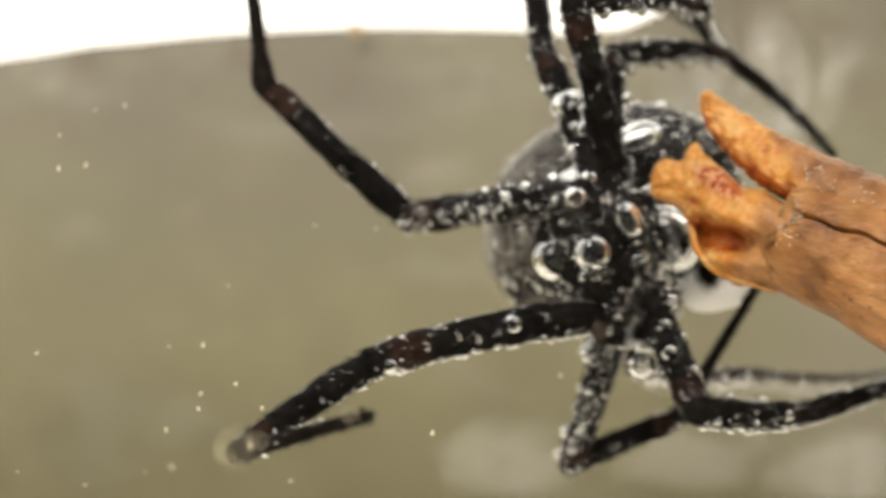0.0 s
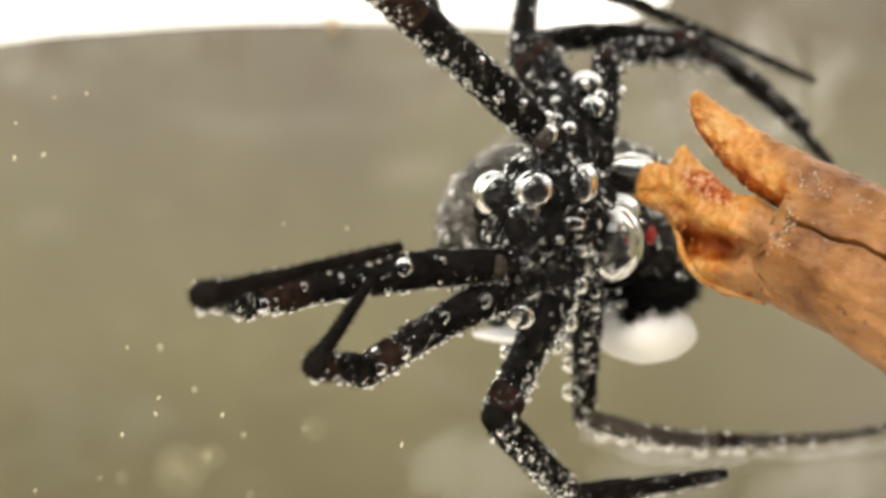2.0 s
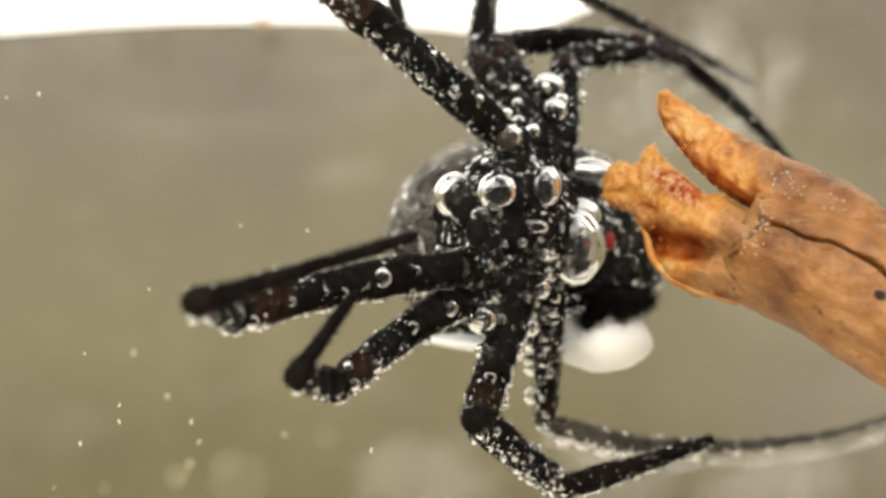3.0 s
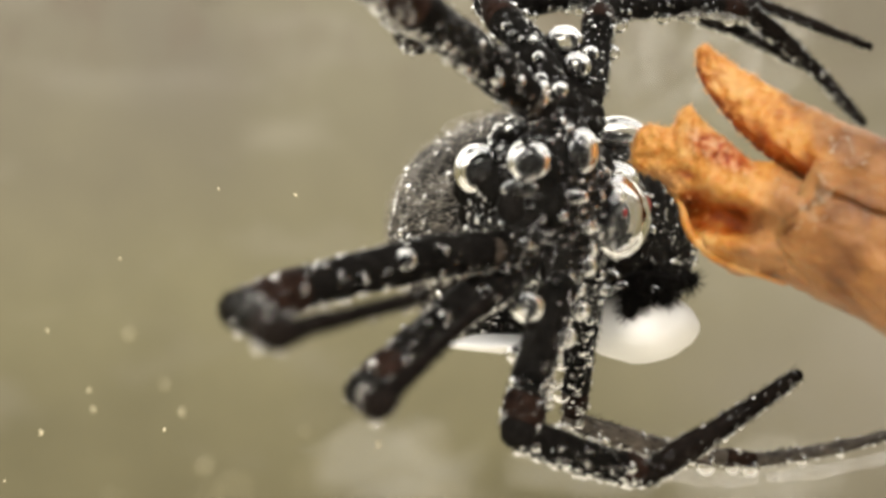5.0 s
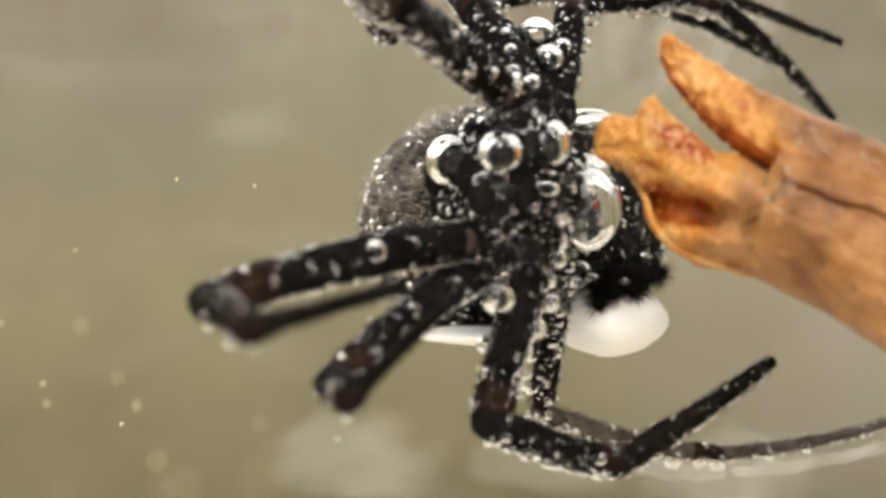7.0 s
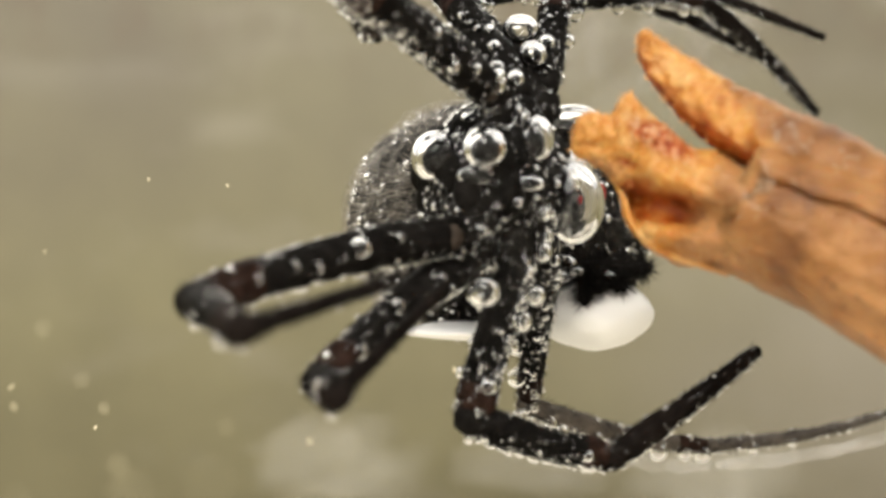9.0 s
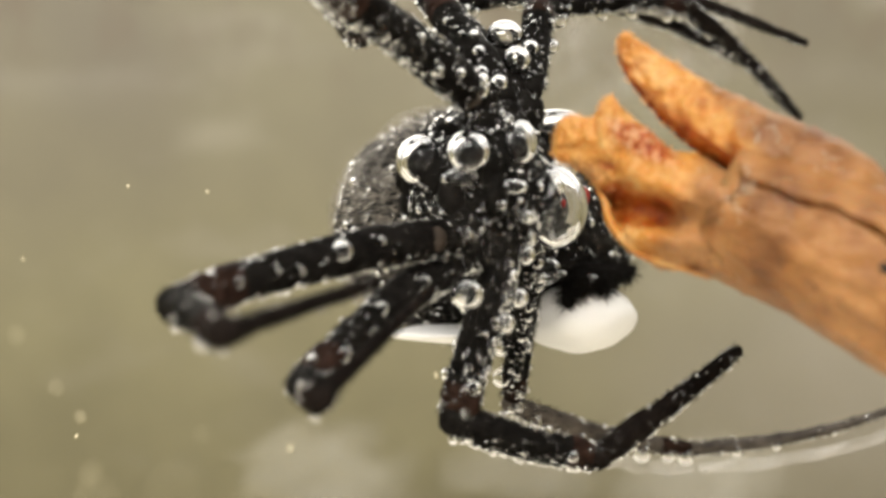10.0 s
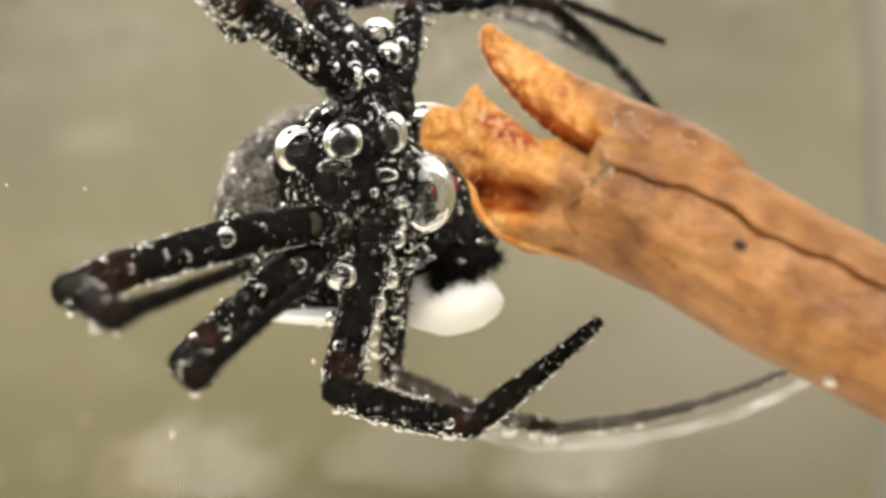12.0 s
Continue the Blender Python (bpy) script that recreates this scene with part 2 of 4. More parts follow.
        return m.outputs["Result"]

    # paler, greyer patch at the lower right, broken up by noise
    spread, far_off = nodes.new("ShaderNodeMapping"), nodes.new("ShaderNodeVectorMath")
    spread.inputs["Location"].default_value, spread.inputs["Scale"].default_value = (-1.45, 0, 0.6), (80, 0, 105)
    far_off.operation = "LENGTH"
    links.new(place.outputs["Object"], spread.inputs[0])
    links.new(spread.outputs[0], far_off.inputs[0])
    pale_patch = times(ranged(far_off.outputs["Value"], 1.15, 0.25), ranged(cloud(55, (1, 1, 1)), 0.25, 0.6, 0.9))
    out = over(out, pale_patch, (0.335, 0.305, 0.25))
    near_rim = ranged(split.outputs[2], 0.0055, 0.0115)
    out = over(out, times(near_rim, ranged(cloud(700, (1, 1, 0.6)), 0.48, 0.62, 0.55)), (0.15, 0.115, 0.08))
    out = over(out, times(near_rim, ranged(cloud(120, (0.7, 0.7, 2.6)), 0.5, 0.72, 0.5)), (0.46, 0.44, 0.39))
    links.new(out, bsdf.inputs["Base Color"])
    return mat


def thin_material(name, colour, low, high, grain):
    """A ragged, half-clear film: fibrous streaks that let most of the light through."""
    mat = bpy.data.materials.new(name)
    mat.use_nodes = True
    nodes, links = mat.node_tree.nodes, mat.node_tree.links
    clear, mix, streak, level = nodes.new("ShaderNodeBsdfTransparent"), nodes.new("ShaderNodeMixShader"), nodes.new("ShaderNodeTexNoise"), nodes.new("ShaderNodeMapRange")
    place, turn = nodes.new("ShaderNodeTexCoord"), nodes.new("ShaderNodeMapping")
    bsdf = nodes["Principled BSDF"]
    bsdf.inputs["Base Color"].default_value, bsdf.inputs["Roughness"].default_value = (*colour, 1), 0.35
    turn.inputs["Scale"].default_value, turn.inputs["Rotation"].default_value = (1, 1, 0.35), (0, radians(-25), 0)
    streak.inputs["Scale"].default_value, streak.inputs["Detail"].default_value, streak.inputs["Distortion"].default_value = grain, 5, 0.8
    level.inputs["From Min"].default_value, level.inputs["From Max"].default_value = 0.34, 0.7
    level.inputs["To Min"].default_value, level.inputs["To Max"].default_value = low, high
    fade, soft_edge = nodes.new("ShaderNodeAttribute"), nodes.new("ShaderNodeMath")
    fade.attribute_name, soft_edge.operation = "thin", "MULTIPLY"
    links.new(place.outputs["Object"], turn.inputs[0])
    links.new(turn.outputs[0], streak.inputs["Vector"])
    links.new(streak.outputs["Fac"], level.inputs[0])
    links.new(level.outputs[0], soft_edge.inputs[0])
    links.new(fade.outputs["Fac"], soft_edge.inputs[1])
    links.new(soft_edge.outputs[0], mix.inputs[0])
    links.new(clear.outputs[0], mix.inputs[1])
    links.new(bsdf.outputs[0], mix.inputs[2])
    links.new(mix.outputs[0], nodes["Material Output"].inputs["Surface"])
    return mat


SILK = thin_material("thin_silk", (0.8, 0.77, 0.7), 0.0, 0.24, 600)
WISP = thin_material("pale_wisp", (0.8, 0.77, 0.7), 0.08, 0.20, 260)
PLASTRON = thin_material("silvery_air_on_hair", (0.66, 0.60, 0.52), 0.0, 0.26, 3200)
SHEATH = thin_material("pale_air_sheath", (0.75, 0.72, 0.68), 0.05, 0.42, 1500)


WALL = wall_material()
# plain glowing surface for the bright area beyond the rim
LIT = bpy.data.materials.new("bright_backdrop")
LIT.use_nodes = True
LIT.node_tree.nodes["Principled BSDF"].inputs["Base Color"].default_value = (0.9, 0.87, 0.8, 1)
LIT.node_tree.nodes["Principled BSDF"].inputs["Emission Color"].default_value = (1, 0.95, 0.86, 1)
LIT.node_tree.nodes["Principled BSDF"].inputs["Emission Strength"].default_value = 1.35


# ---- mesh helpers ----
def mesh_object(name, verts, faces, mat, smooth=True):
    me = bpy.data.meshes.new(name)
    me.from_pydata([tuple(v) for v in verts], [], faces)
    me.polygons.foreach_set("use_smooth", [smooth] * len(me.polygons))
    me.materials.append(mat)
    me.update()
    return new(name, me)


def part(name, geo, mat, parent, label="", kind="", smooth=True):
    """Links verts and faces (millimetres) as one mesh under a thing or a part."""
    verts, faces = geo
    ob = mesh_object(name, np.asarray(verts) * M, faces, mat, smooth)
    ob.parent = parent
    return tagged(ob, label, kind=kind)


def thing(name, label, category, m=None, group="", kind=""):
    ob = tagged(new(name), label, category, group, kind)
    ob.empty_display_size = 0.001
    if m is not None:
        ob.matrix_world = m
    return ob


def sphere_grid(level):
    bm = bmesh.new()
    bmesh.ops.create_icosphere(bm, subdivisions=level, radius=1.0)
    bm.verts.ensure_lookup_table()
    v = np.array([x.co[:] for x in bm.verts])
    f = [[x.index for x in p.verts] for p in bm.faces]
    bm.free()
    return v, f


BALL = {k: sphere_grid(k) for k in (1, 2, 3, 4)}


def balls(places, radii, level=2, uneven=0.25):
    """Small balls in one mesh, none of them quite round."""
    v, f = BALL[level]
    verts, faces, n = [], [], len(v)
    rng = random.Random(len(places))
    for i, (p, r) in enumerate(zip(places, radii)):
        verts.append(v * r * np.array([1 + rng.uniform(-uneven, uneven) for _ in range(3)]) + np.asarray(p))
        faces += [[a + i * n for a in q] for q in f]
    return (np.vstack(verts), faces) if verts else (np.zeros((0, 3)), [])


def lump(centre, size, level=4, rough=0.06, scale=1.0, seed=0.0, turn=None):
    """A rounded body with an uneven skin."""
    v, f = BALL[level]
    out = []
    for p in v:
        k = 1 + rough * noise.noise(Vector(p) * 2.2 * scale + Vector((seed, seed, 0))) + rough * 0.5 * noise.noise(Vector(p) * 6 * scale + Vector((0, seed, 0)))
        out.append(p * k * np.asarray(size))
    out = np.array(out)
    if turn is not None:
        out = out @ np.array(turn.to_3x3()).T
    return out + np.asarray(centre), f


def loft(sections, segs=20, rough=0.0, seed=0.0, close=True):
    """Skin over rings; each ring is centre, side vector, up vector (millimetres)."""
    verts, faces = [], []
    for c, a, b in sections:
        c, a, b = (np.asarray(q, float) for q in (c, a, b))
        for k in range(segs):
            w = 2 * math.pi * k / segs
            p = c + a * math.cos(w) + b * math.sin(w)
            if rough:
                p = c + (p - c) * (1 + rough * noise.noise(Vector(p) * 1.3 + Vector((seed, 0, 0))) + 0.5 * rough * noise.noise(Vector(p) * 4.0 + Vector((0, seed, 0))))
            verts.append(p)
    n = len(sections)
    for i in range(n - 1):
        for k in range(segs):
            q = (k + 1) % segs
            faces.append([i * segs + k, i * segs + q, (i + 1) * segs + q, (i + 1) * segs + k])
    if close:
        faces.append(list(range(segs))[::-1])
        faces.append([(n - 1) * segs + k for k in range(segs)])
    return verts, faces


def join(*geos):
    verts, faces, n = [], [], 0
    for v, f in geos:
        verts += [np.asarray(q) for q in v]
        faces += [[a + n for a in q] for q in f]
        n += len(v)
    return verts, faces


# ---- the tub round the water ----
RIM, FLOOR = 12.15, -16.5


def tub():
    n = 64
    verts, faces = [], []
    for i in range(n + 1):
        a = math.radians(-80 + 160 * i / n)
        x = 60 * math.sin(a) - 6
        z = RIM - 0.0054 * min(900.0, (min(x, 0.0) + 11.7) ** 2) + 7.0 / (1 + math.exp(5.5 - 0.9 * x)) + 0.12 * noise.noise(Vector((x * 0.35, 0, 0)))
        for r, h in ((60, FLOOR), (60, z - 0.5), (60.3, z), (62.6, z), (63, z - 0.5), (63, FLOOR)):
            verts.append((r * math.sin(a) - 6, r * math.cos(a) - 16, h))
    for i in range(n):
        for k in range(6):
            q = (k + 1) % 6
            faces.append([i * 6 + k, (i + 1) * 6 + k, (i + 1) * 6 + q, i * 6 + q])
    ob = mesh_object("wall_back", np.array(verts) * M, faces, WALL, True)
    tagged(ob, "grey-olive curved tub wall behind the water", "wall", kind="structure")
    verts, faces, m = [], [], 220
    for i in range(m + 1):
        for k in range(m + 1):
            x, y = -110 + 220 * i / m, -120 + 200 * k / m
            slope = min(1.15, max(0.0, (math.hypot(x + 6, y + 16) - 30) / 30))
            q = Vector((x, y, 0))
            verts.append((x, y, FLOOR + 2.0 * slope ** 3 + 0.4 * noise.noise(q * 0.2)))
    for i in range(m):
        for k in range(m):
            faces.append([i * (m + 1) + k, (i + 1) * (m + 1) + k, (i + 1) * (m + 1) + k + 1, i * (m + 1) + k + 1])
    floor = mesh_object("floor", np.array(verts) * M, faces, WHITE)
    tagged(floor, "unseen uneven tub floor, near white to bounce light upward", "floor", kind="structure")
    verts = [(-160, 110, -45), (160, 110, -45), (160, 110, 120), (-160, 110, 120)]
    sky = mesh_object("backdrop", np.array(verts) * M, [[0, 1, 2, 3]], LIT, False)
    tagged(sky, "overexposed bright area beyond the tub rim", "backdrop", kind="structure")


tub()


def seam():
    verts, faces, n = [], [], 8
    for z in (FLOOR, RIM + 4):
        for k in range(n + 1):
            a, h = math.radians(30.8 + 2.4 * k / n), 0.5 * math.sin(math.pi * k / n)
            verts.append(((60 - h) * math.sin(a) - 6, (60 - h) * math.cos(a) - 16, z))
    for k in range(n):
        faces.append([k, k + 1, n + 2 + k, n + 1 + k])
    ob = mesh_object("trim", np.array(verts) * M, faces, SEAM)
    tagged(ob, "pale upright seam on the tub wall", "seam", kind="structure")


seam()


# ---- the broken stem ----
PRONG_LINE = [
    (5.65, 0.90, 4.67, 0.12, 0.12, 0.25),
    (5.92, 0.80, 4.16, 0.38, 0.38, 0.35),
    (6.47, 0.50, 3.53, 0.57, 0.53, 0.45),
    (7.16, 0.10, 2.91, 0.72, 0.68, 0.60),
    (7.82, -0.20, 2.41, 0.85, 0.70, 0.80),
    (8.54, -0.60, 1.87, 1.00, 0.65, 1.10),
    (9.50, -0.80, 1.33, 1.10, 0.65, 1.50),
    (10.47, -1.00, 0.77, 1.00, 0.62, 1.70),
    (11.40, -1.30, 0.22, 0.53, 0.45, 1.30),
]
LIP_LINE = [
    (4.12, 1.60, 2.16, 0.13, 0.13, 0.16),
    (4.19, 1.60, 2.28, 0.36, 0.36, 0.30),
    (4.30, 1.55, 2.32, 0.50, 0.50, 0.40),
    (4.46, 1.45, 2.32, 0.57, 0.57, 0.45),
    (4.65, 1.35, 2.27, 0.62, 0.62, 0.50),
    (4.80, 1.25, 2.19, 0.65, 0.65, 0.52),
    (4.97, 1.20, 2.09, 0.73, 0.73, 0.55),
    (5.06, 1.15, 2.10, 0.84, 0.84, 0.57),
    (5.15, 1.05, 2.15, 1.00, 1.00, 0.60),
    (5.27, 0.95, 2.10, 1.16, 1.16, 0.62),
    (5.36, 0.90, 1.88, 1.44, 1.44, 0.66),
    (5.43, 0.85, 1.78, 1.53, 1.53, 0.70),
    (5.54, 0.75, 1.61, 1.51, 1.51, 0.75),
    (5.69, 0.60, 1.41, 1.49, 1.49, 0.80),
    (5.88, 0.50, 1.24, 1.50, 1.50, 0.88),
    (6.12, 0.35, 1.06, 1.49, 1.49, 0.95),
    (6.42, 0.15, 0.82, 1.43, 1.43, 1.05),
    (6.72, 0.00, 0.65, 1.37, 1.27, 1.15),
    (7.14, -0.20, 0.56, 1.41, 1.22, 1.25),
    (7.55, -0.40, 0.29, 1.40, 1.10, 1.35),
    (7.79, -0.50, 0.09, 1.44, 1.03, 1.40),
    (8.38, -0.80, -0.36, 1.55, 0.88, 1.60),
    (9.33, -1.10, -0.96, 1.61, 0.72, 1.70),
    (10.30, -1.30, -1.53, 1.48, 0.52, 1.55),
    (11.23, -1.60, -1.98, 1.01, 0.30, 1.20),
]
LIP_RELIEF = [
    (6.09, 0.68, 1.08, 0.35, -8.00, -0.90),
    (5.46, 1.00, 0.38, 0.38, 0.00, -0.35),
    (6.31, 1.22, 1.26, 0.15, -32.00, 0.24),
    (6.00, 0.06, 1.00, 0.19, -8.00, 0.22),
    (5.97, 2.21, 0.79, 0.33, -32.00, 0.00),
    (4.63, 2.09, 0.58, 0.12, 0.00, -0.12),
    (5.28, 1.70, 0.33, 0.12, -20.00, -0.16),
    (4.76, 1.58, 0.54, 0.26, -15.00, 0.00),
    (6.95, 1.38, 0.77, 0.26, -30.00, 0.12),
]
LIP_EDGE = [
    (5.10, 1.00, 1.17, 0.04),
    (5.24, 0.80, 0.91, 0.10),
    (5.33, 0.62, 0.52, 0.13),
    (5.52, 0.45, 0.18, 0.14),
    (5.85, 0.20, -0.16, 0.14),
    (6.27, -0.10, -0.39, 0.12),
    (6.85, -0.50, -0.59, 0.08),
    (7.37, -0.80, -0.78, 0.05),
]

def spline(points, steps):
    """Catmull-Rom through rows of numbers."""
    p = [np.asarray(q, float) for q in points]
    p = [2 * p[0] - p[1]] + p + [2 * p[-1] - p[-2]]
    out = []
    for i in range(1, len(p) - 2):
        for k in range(steps):
            t = k / steps
            a, b, c, d = p[i - 1], p[i], p[i + 1], p[i + 2]
            out.append(0.5 * (2 * b + (c - a) * t + (2 * a - 5 * b + 4 * c - d) * t * t + (3 * b - a - 3 * c + d) * t ** 3))
    return out + [p[-2]]


def spot(row, x, z, power=1.5):
    """How much of a relief row (x, z, half length, half height, tilt, depth) a place feels, 0 to 1."""
    a, u, v = math.radians(row[4]), x - row[0], z - row[1]
    g = ((u * math.cos(a) + v * math.sin(a)) / row[2]) ** 2 + ((v * math.cos(a) - u * math.sin(a)) / row[3]) ** 2
    return math.exp(-g ** power)


def torn_piece(line, curl, ragged, seed, relief=None):
    """A torn strip of stem wall along a line of (x, y, z, half width above, half width below, half thickness)."""
    rows = spline(line, 8 if relief else 10)
    segs, verts, faces = 96 if relief else 56, [], []
    for i, r in enumerate(rows):
        c, a, b = r[:3], rows[max(0, i - 1)][:3], rows[min(len(rows) - 1, i + 1)][:3]
        d = (b - a) / np.linalg.norm(b - a)
        n = np.cross([0, 1, 0], d)
        n /= np.linalg.norm(n)
        n = n if n[2] > 0 else -n
        f = np.cross(n, d)
        f = f if f[1] < 0 else -f
        if relief:
            n, f = np.array([0, 0, 1.0]), np.array([0, -1.0, 0])
        hu = r[3] * (1 + ragged * noise.noise(Vector((i * 0.33, seed, 0))) + ragged * 0.6 * noise.noise(Vector((i * 0.9, seed, 4))) + ragged * 0.5 * noise.noise(Vector((i * 2.3, seed, 2))))
        hl = r[4] * (1 + ragged * noise.noise(Vector((i * 0.33, seed, 9))) + ragged * 0.6 * noise.noise(Vector((i * 0.9, seed, 7))) + ragged * 0.5 * noise.noise(Vector((i * 2.3, seed, 5))))
        th = r[5]
        for k in range(segs):
            w = 2 * math.pi * k / segs
            cu, su = math.cos(w), math.sin(w)
            e = abs(cu) ** 0.8 * (1 if cu > 0 else -1)
            p = c + n * e * (hu if cu > 0 else hl) + f * (su * th - curl * (1 - e * e) * (hu + hl) * 0.5)
            if su > 0:
                q = Vector(p)
                p = p + f * (0.10 * noise.noise(q * 1.6 + Vector((seed, 0, 0))) + 0.07 * noise.noise(q * 4.5) + 0.03 * noise.noise(q * 11))
                for k2, row in enumerate(relief or ()):
                    g = spot(row, p[0] + 0.09 * noise.noise(q * 2.4), p[2] + 0.09 * noise.noise(q * 2.4 + Vector((5, 0, 0))))
                    p = p + f * (row[5] + (0.16 * noise.noise(q * 9) + 0.1 * noise.noise(q * 21) if k2 == 4 else 0)) * g
            verts.append(p)
    m = len(rows)
    for i in range(m - 1):
        for k in range(segs):
            q = (k + 1) % segs
            faces.append([i * segs + k, i * segs + q, (i + 1) * segs + q, (i + 1) * segs + k])
    faces.append(list(range(segs))[::-1])
    faces.append([(m - 1) * segs + k for k in range(segs)])
    return np.array(verts), faces


def second_skin(ob, mat, test):
    """Gives the faces that pass the test a second material."""
    ob.data.materials.append(mat)
    for p in ob.data.polygons:
        if test(np.array(p.center[:]) / M, np.array(p.normal[:])):
            p.material_index = len(ob.data.materials) - 1


def masked(ob, name, value):
    """A soft mask on the mesh, from 0 to 1, by place and normal in millimetres."""
    field = ob.data.attributes.new(name, "FLOAT", "POINT")
    field.data.foreach_set("value", [float(min(1.0, max(0.0, value(np.array(v.co[:]) / M, np.array(v.normal[:]))))) for v in ob.data.vertices])


def stem():
    root = thing("broken_stem", "broken orange-brown plant stem with a torn, split end", "stem")
    ax = np.array([0.79, -0.37, -0.475])
    ax /= np.linalg.norm(ax)
    up = np.array([0, 0, 1.0]) - ax * ax[2]
    up /= np.linalg.norm(up)
    front = np.cross(up, ax)
    front = front if front[1] < 0 else -front
    c0 = np.array(STEM_START)
    segs, steps, verts, faces = 230, 130, [], []
    for i in range(steps + 1):
        s = 0.2 + 23.4 * (i / steps)
        grow = 1.93 - 0.022 * s
        bend = up * (-0.0018 * s * s)
        for k in range(segs):
            x = 2.0 * k / segs - 1
            line = 0.36 + 0.07 * math.sin(s * 0.75) + 0.04 * math.sin(s * 2.1 + 1) + 0.02 * math.sin(s * 5.3) + 0.05 * s
            off = math.pi * abs(x) ** 1.8 * (1 if x > 0 else -1)
            w = line + off
            start = 0.9 * noise.noise(Vector((math.cos(w) * 2, math.sin(w) * 2, 3))) + 0.35 * noise.noise(Vector((math.cos(w) * 7, math.sin(w) * 7, 3)))
            sk = max(s, start + 0.6)
            q = Vector((sk * 0.5, math.cos(w) * 2, math.sin(w) * 2))
            r = grow * (1 + 0.035 * noise.noise(q) + 0.018 * noise.noise(q * 2.7) + 0.006 * noise.noise(q * 9))
            r *= 1 + 0.012 * noise.noise(Vector((sk * 0.12, math.cos(w) * 9, math.sin(w) * 9)))
            wide = 0.028 * (1 + 0.8 * noise.noise(Vector((s * 0.9, 0, 0))) + 0.5 * noise.noise(Vector((s * 3.1, 0, 0))))
            r -= 0.65 * min(1.0, max(0.0, (11.0 - s) / 4)) * math.exp(-(off / max(0.008, wide)) ** 4)
            r += 0.07 * math.exp(-((off - 0.16) / 0.12) ** 2)
            r -= max(0.0, -math.sin(w)) * 0.2 * min(1.0, s / 2)
            r *= 0.62 + 0.38 * min(1.0, max(0.0, sk / 3.6)) ** 0.7
            verts.append(c0 + ax * sk + bend + (front * math.cos(w) + up * math.sin(w)) * r * np.array([1, 1, 1]))
    for i in range(steps):
        for k in range(segs):
            q = (k + 1) % segs
            faces.append([i * segs + k, i * segs + q, (i + 1) * segs + q, (i + 1) * segs + k])
    faces.append([k for k in range(segs)][::-1])
    faces.append([steps * segs + k for k in range(segs)])
    tube = part("stem_tube", (verts, faces), STEM, root, "tan fibrous stem skin with a long crack")
    for s, w, size, mat, name in ((4.35, 0.27, 0.125, PIT, "dark_pit"), (7.3, -0.62, 0.16, AIR, "air_bubble")):
        r = 1.93 - 0.022 * s + (0.1 if mat is AIR else -0.02)
        p = c0 + ax * s + (front * math.cos(w) + up * math.sin(w)) * r + up * (-0.0018 * s * s)
        turn = Matrix((tuple(ax), tuple(up), tuple(front))).transposed()
        part(name, lump(p, (size * (1 if mat is AIR else 1.3), size, size * (1 if mat is AIR else 0.45)), 3, 0.12, 1.0, s, turn), mat, root)
    masked(tube, "skin", lambda c, n: 1.0)
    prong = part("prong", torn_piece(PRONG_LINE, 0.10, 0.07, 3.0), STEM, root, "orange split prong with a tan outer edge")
    masked(prong, "skin", lambda c, n: 0.5 + 0.8 * (c[0] - 7.6) + 0.7 * (n @ np.array([0.5, 0, 0.87]) - 0.45))
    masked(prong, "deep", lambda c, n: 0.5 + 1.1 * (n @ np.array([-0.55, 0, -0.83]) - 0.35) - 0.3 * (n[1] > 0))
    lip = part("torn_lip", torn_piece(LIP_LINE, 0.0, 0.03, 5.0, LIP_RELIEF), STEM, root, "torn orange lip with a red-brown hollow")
    masked(lip, "skin", lambda c, n: max(0.5 + 0.8 * (c[0] - 0.5 * c[2] - 6.4) + 0.4 * max(0.0, -n[2] - 0.6), 0.62 * spot(LIP_RELIEF[7], c[0], c[2])))
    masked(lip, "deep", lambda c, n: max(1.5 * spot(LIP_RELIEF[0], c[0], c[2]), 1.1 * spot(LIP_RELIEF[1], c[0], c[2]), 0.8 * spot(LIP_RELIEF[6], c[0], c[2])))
    masked(lip, "grit", lambda c, n: 1.25 * spot(LIP_RELIEF[4], c[0], c[2], 1.0))
    edge = spline(LIP_EDGE, 8)
    sec = []
    for i, q in enumerate(edge):
        d = edge[min(len(edge) - 1, i + 1)][:3] - edge[max(0, i - 1)][:3]
        d /= np.linalg.norm(d)
        u = np.cross(d, [0, 1, 0])
        u /= np.linalg.norm(u)
        w = np.cross(d, u)
        sec.append((q[:3], u * q[3] * 0.8, w * q[3] * 1.5))
    rolled = part("rolled_edge", loft(sec, 14, 0.12, 2.0), STEM, root, "rolled light orange edge")
    masked(rolled, "skin", lambda c, n: 0.35 * (c[0] - 6.0))
    masked(rolled, "deep", lambda c, n: 0.15)
    skin = np.vstack([np.array([v.co[:] for v in o.data.vertices]) / M for o in (tube, prong, lip)])
    rng = random.Random(9)

    def surface(x, z):
        near = skin[(skin[:, 0] - x) ** 2 + (skin[:, 2] - z) ** 2 < 0.012]
        return near[:, 1].min() if len(near) else None

    for o, reach, count in ((prong, 7.0, 420), (lip, 7.0, 420), (tube, 14.0, 900)):
        verts, faces = [], []
        pick = [v for v in o.data.vertices if v.co.x / M < reach]
        for _ in range(count):
            v = rng.choice(pick)
            p, d = np.array(v.co[:]) / M, np.array(v.normal[:]) + np.array([rng.gauss(0, 0.6), rng.gauss(0, 0.6), rng.gauss(0, 0.6)])
            d /= np.linalg.norm(d)
            t = np.cross(d, [0.2, 0.9, 0.3])
            t /= np.linalg.norm(t)
            i = len(verts)
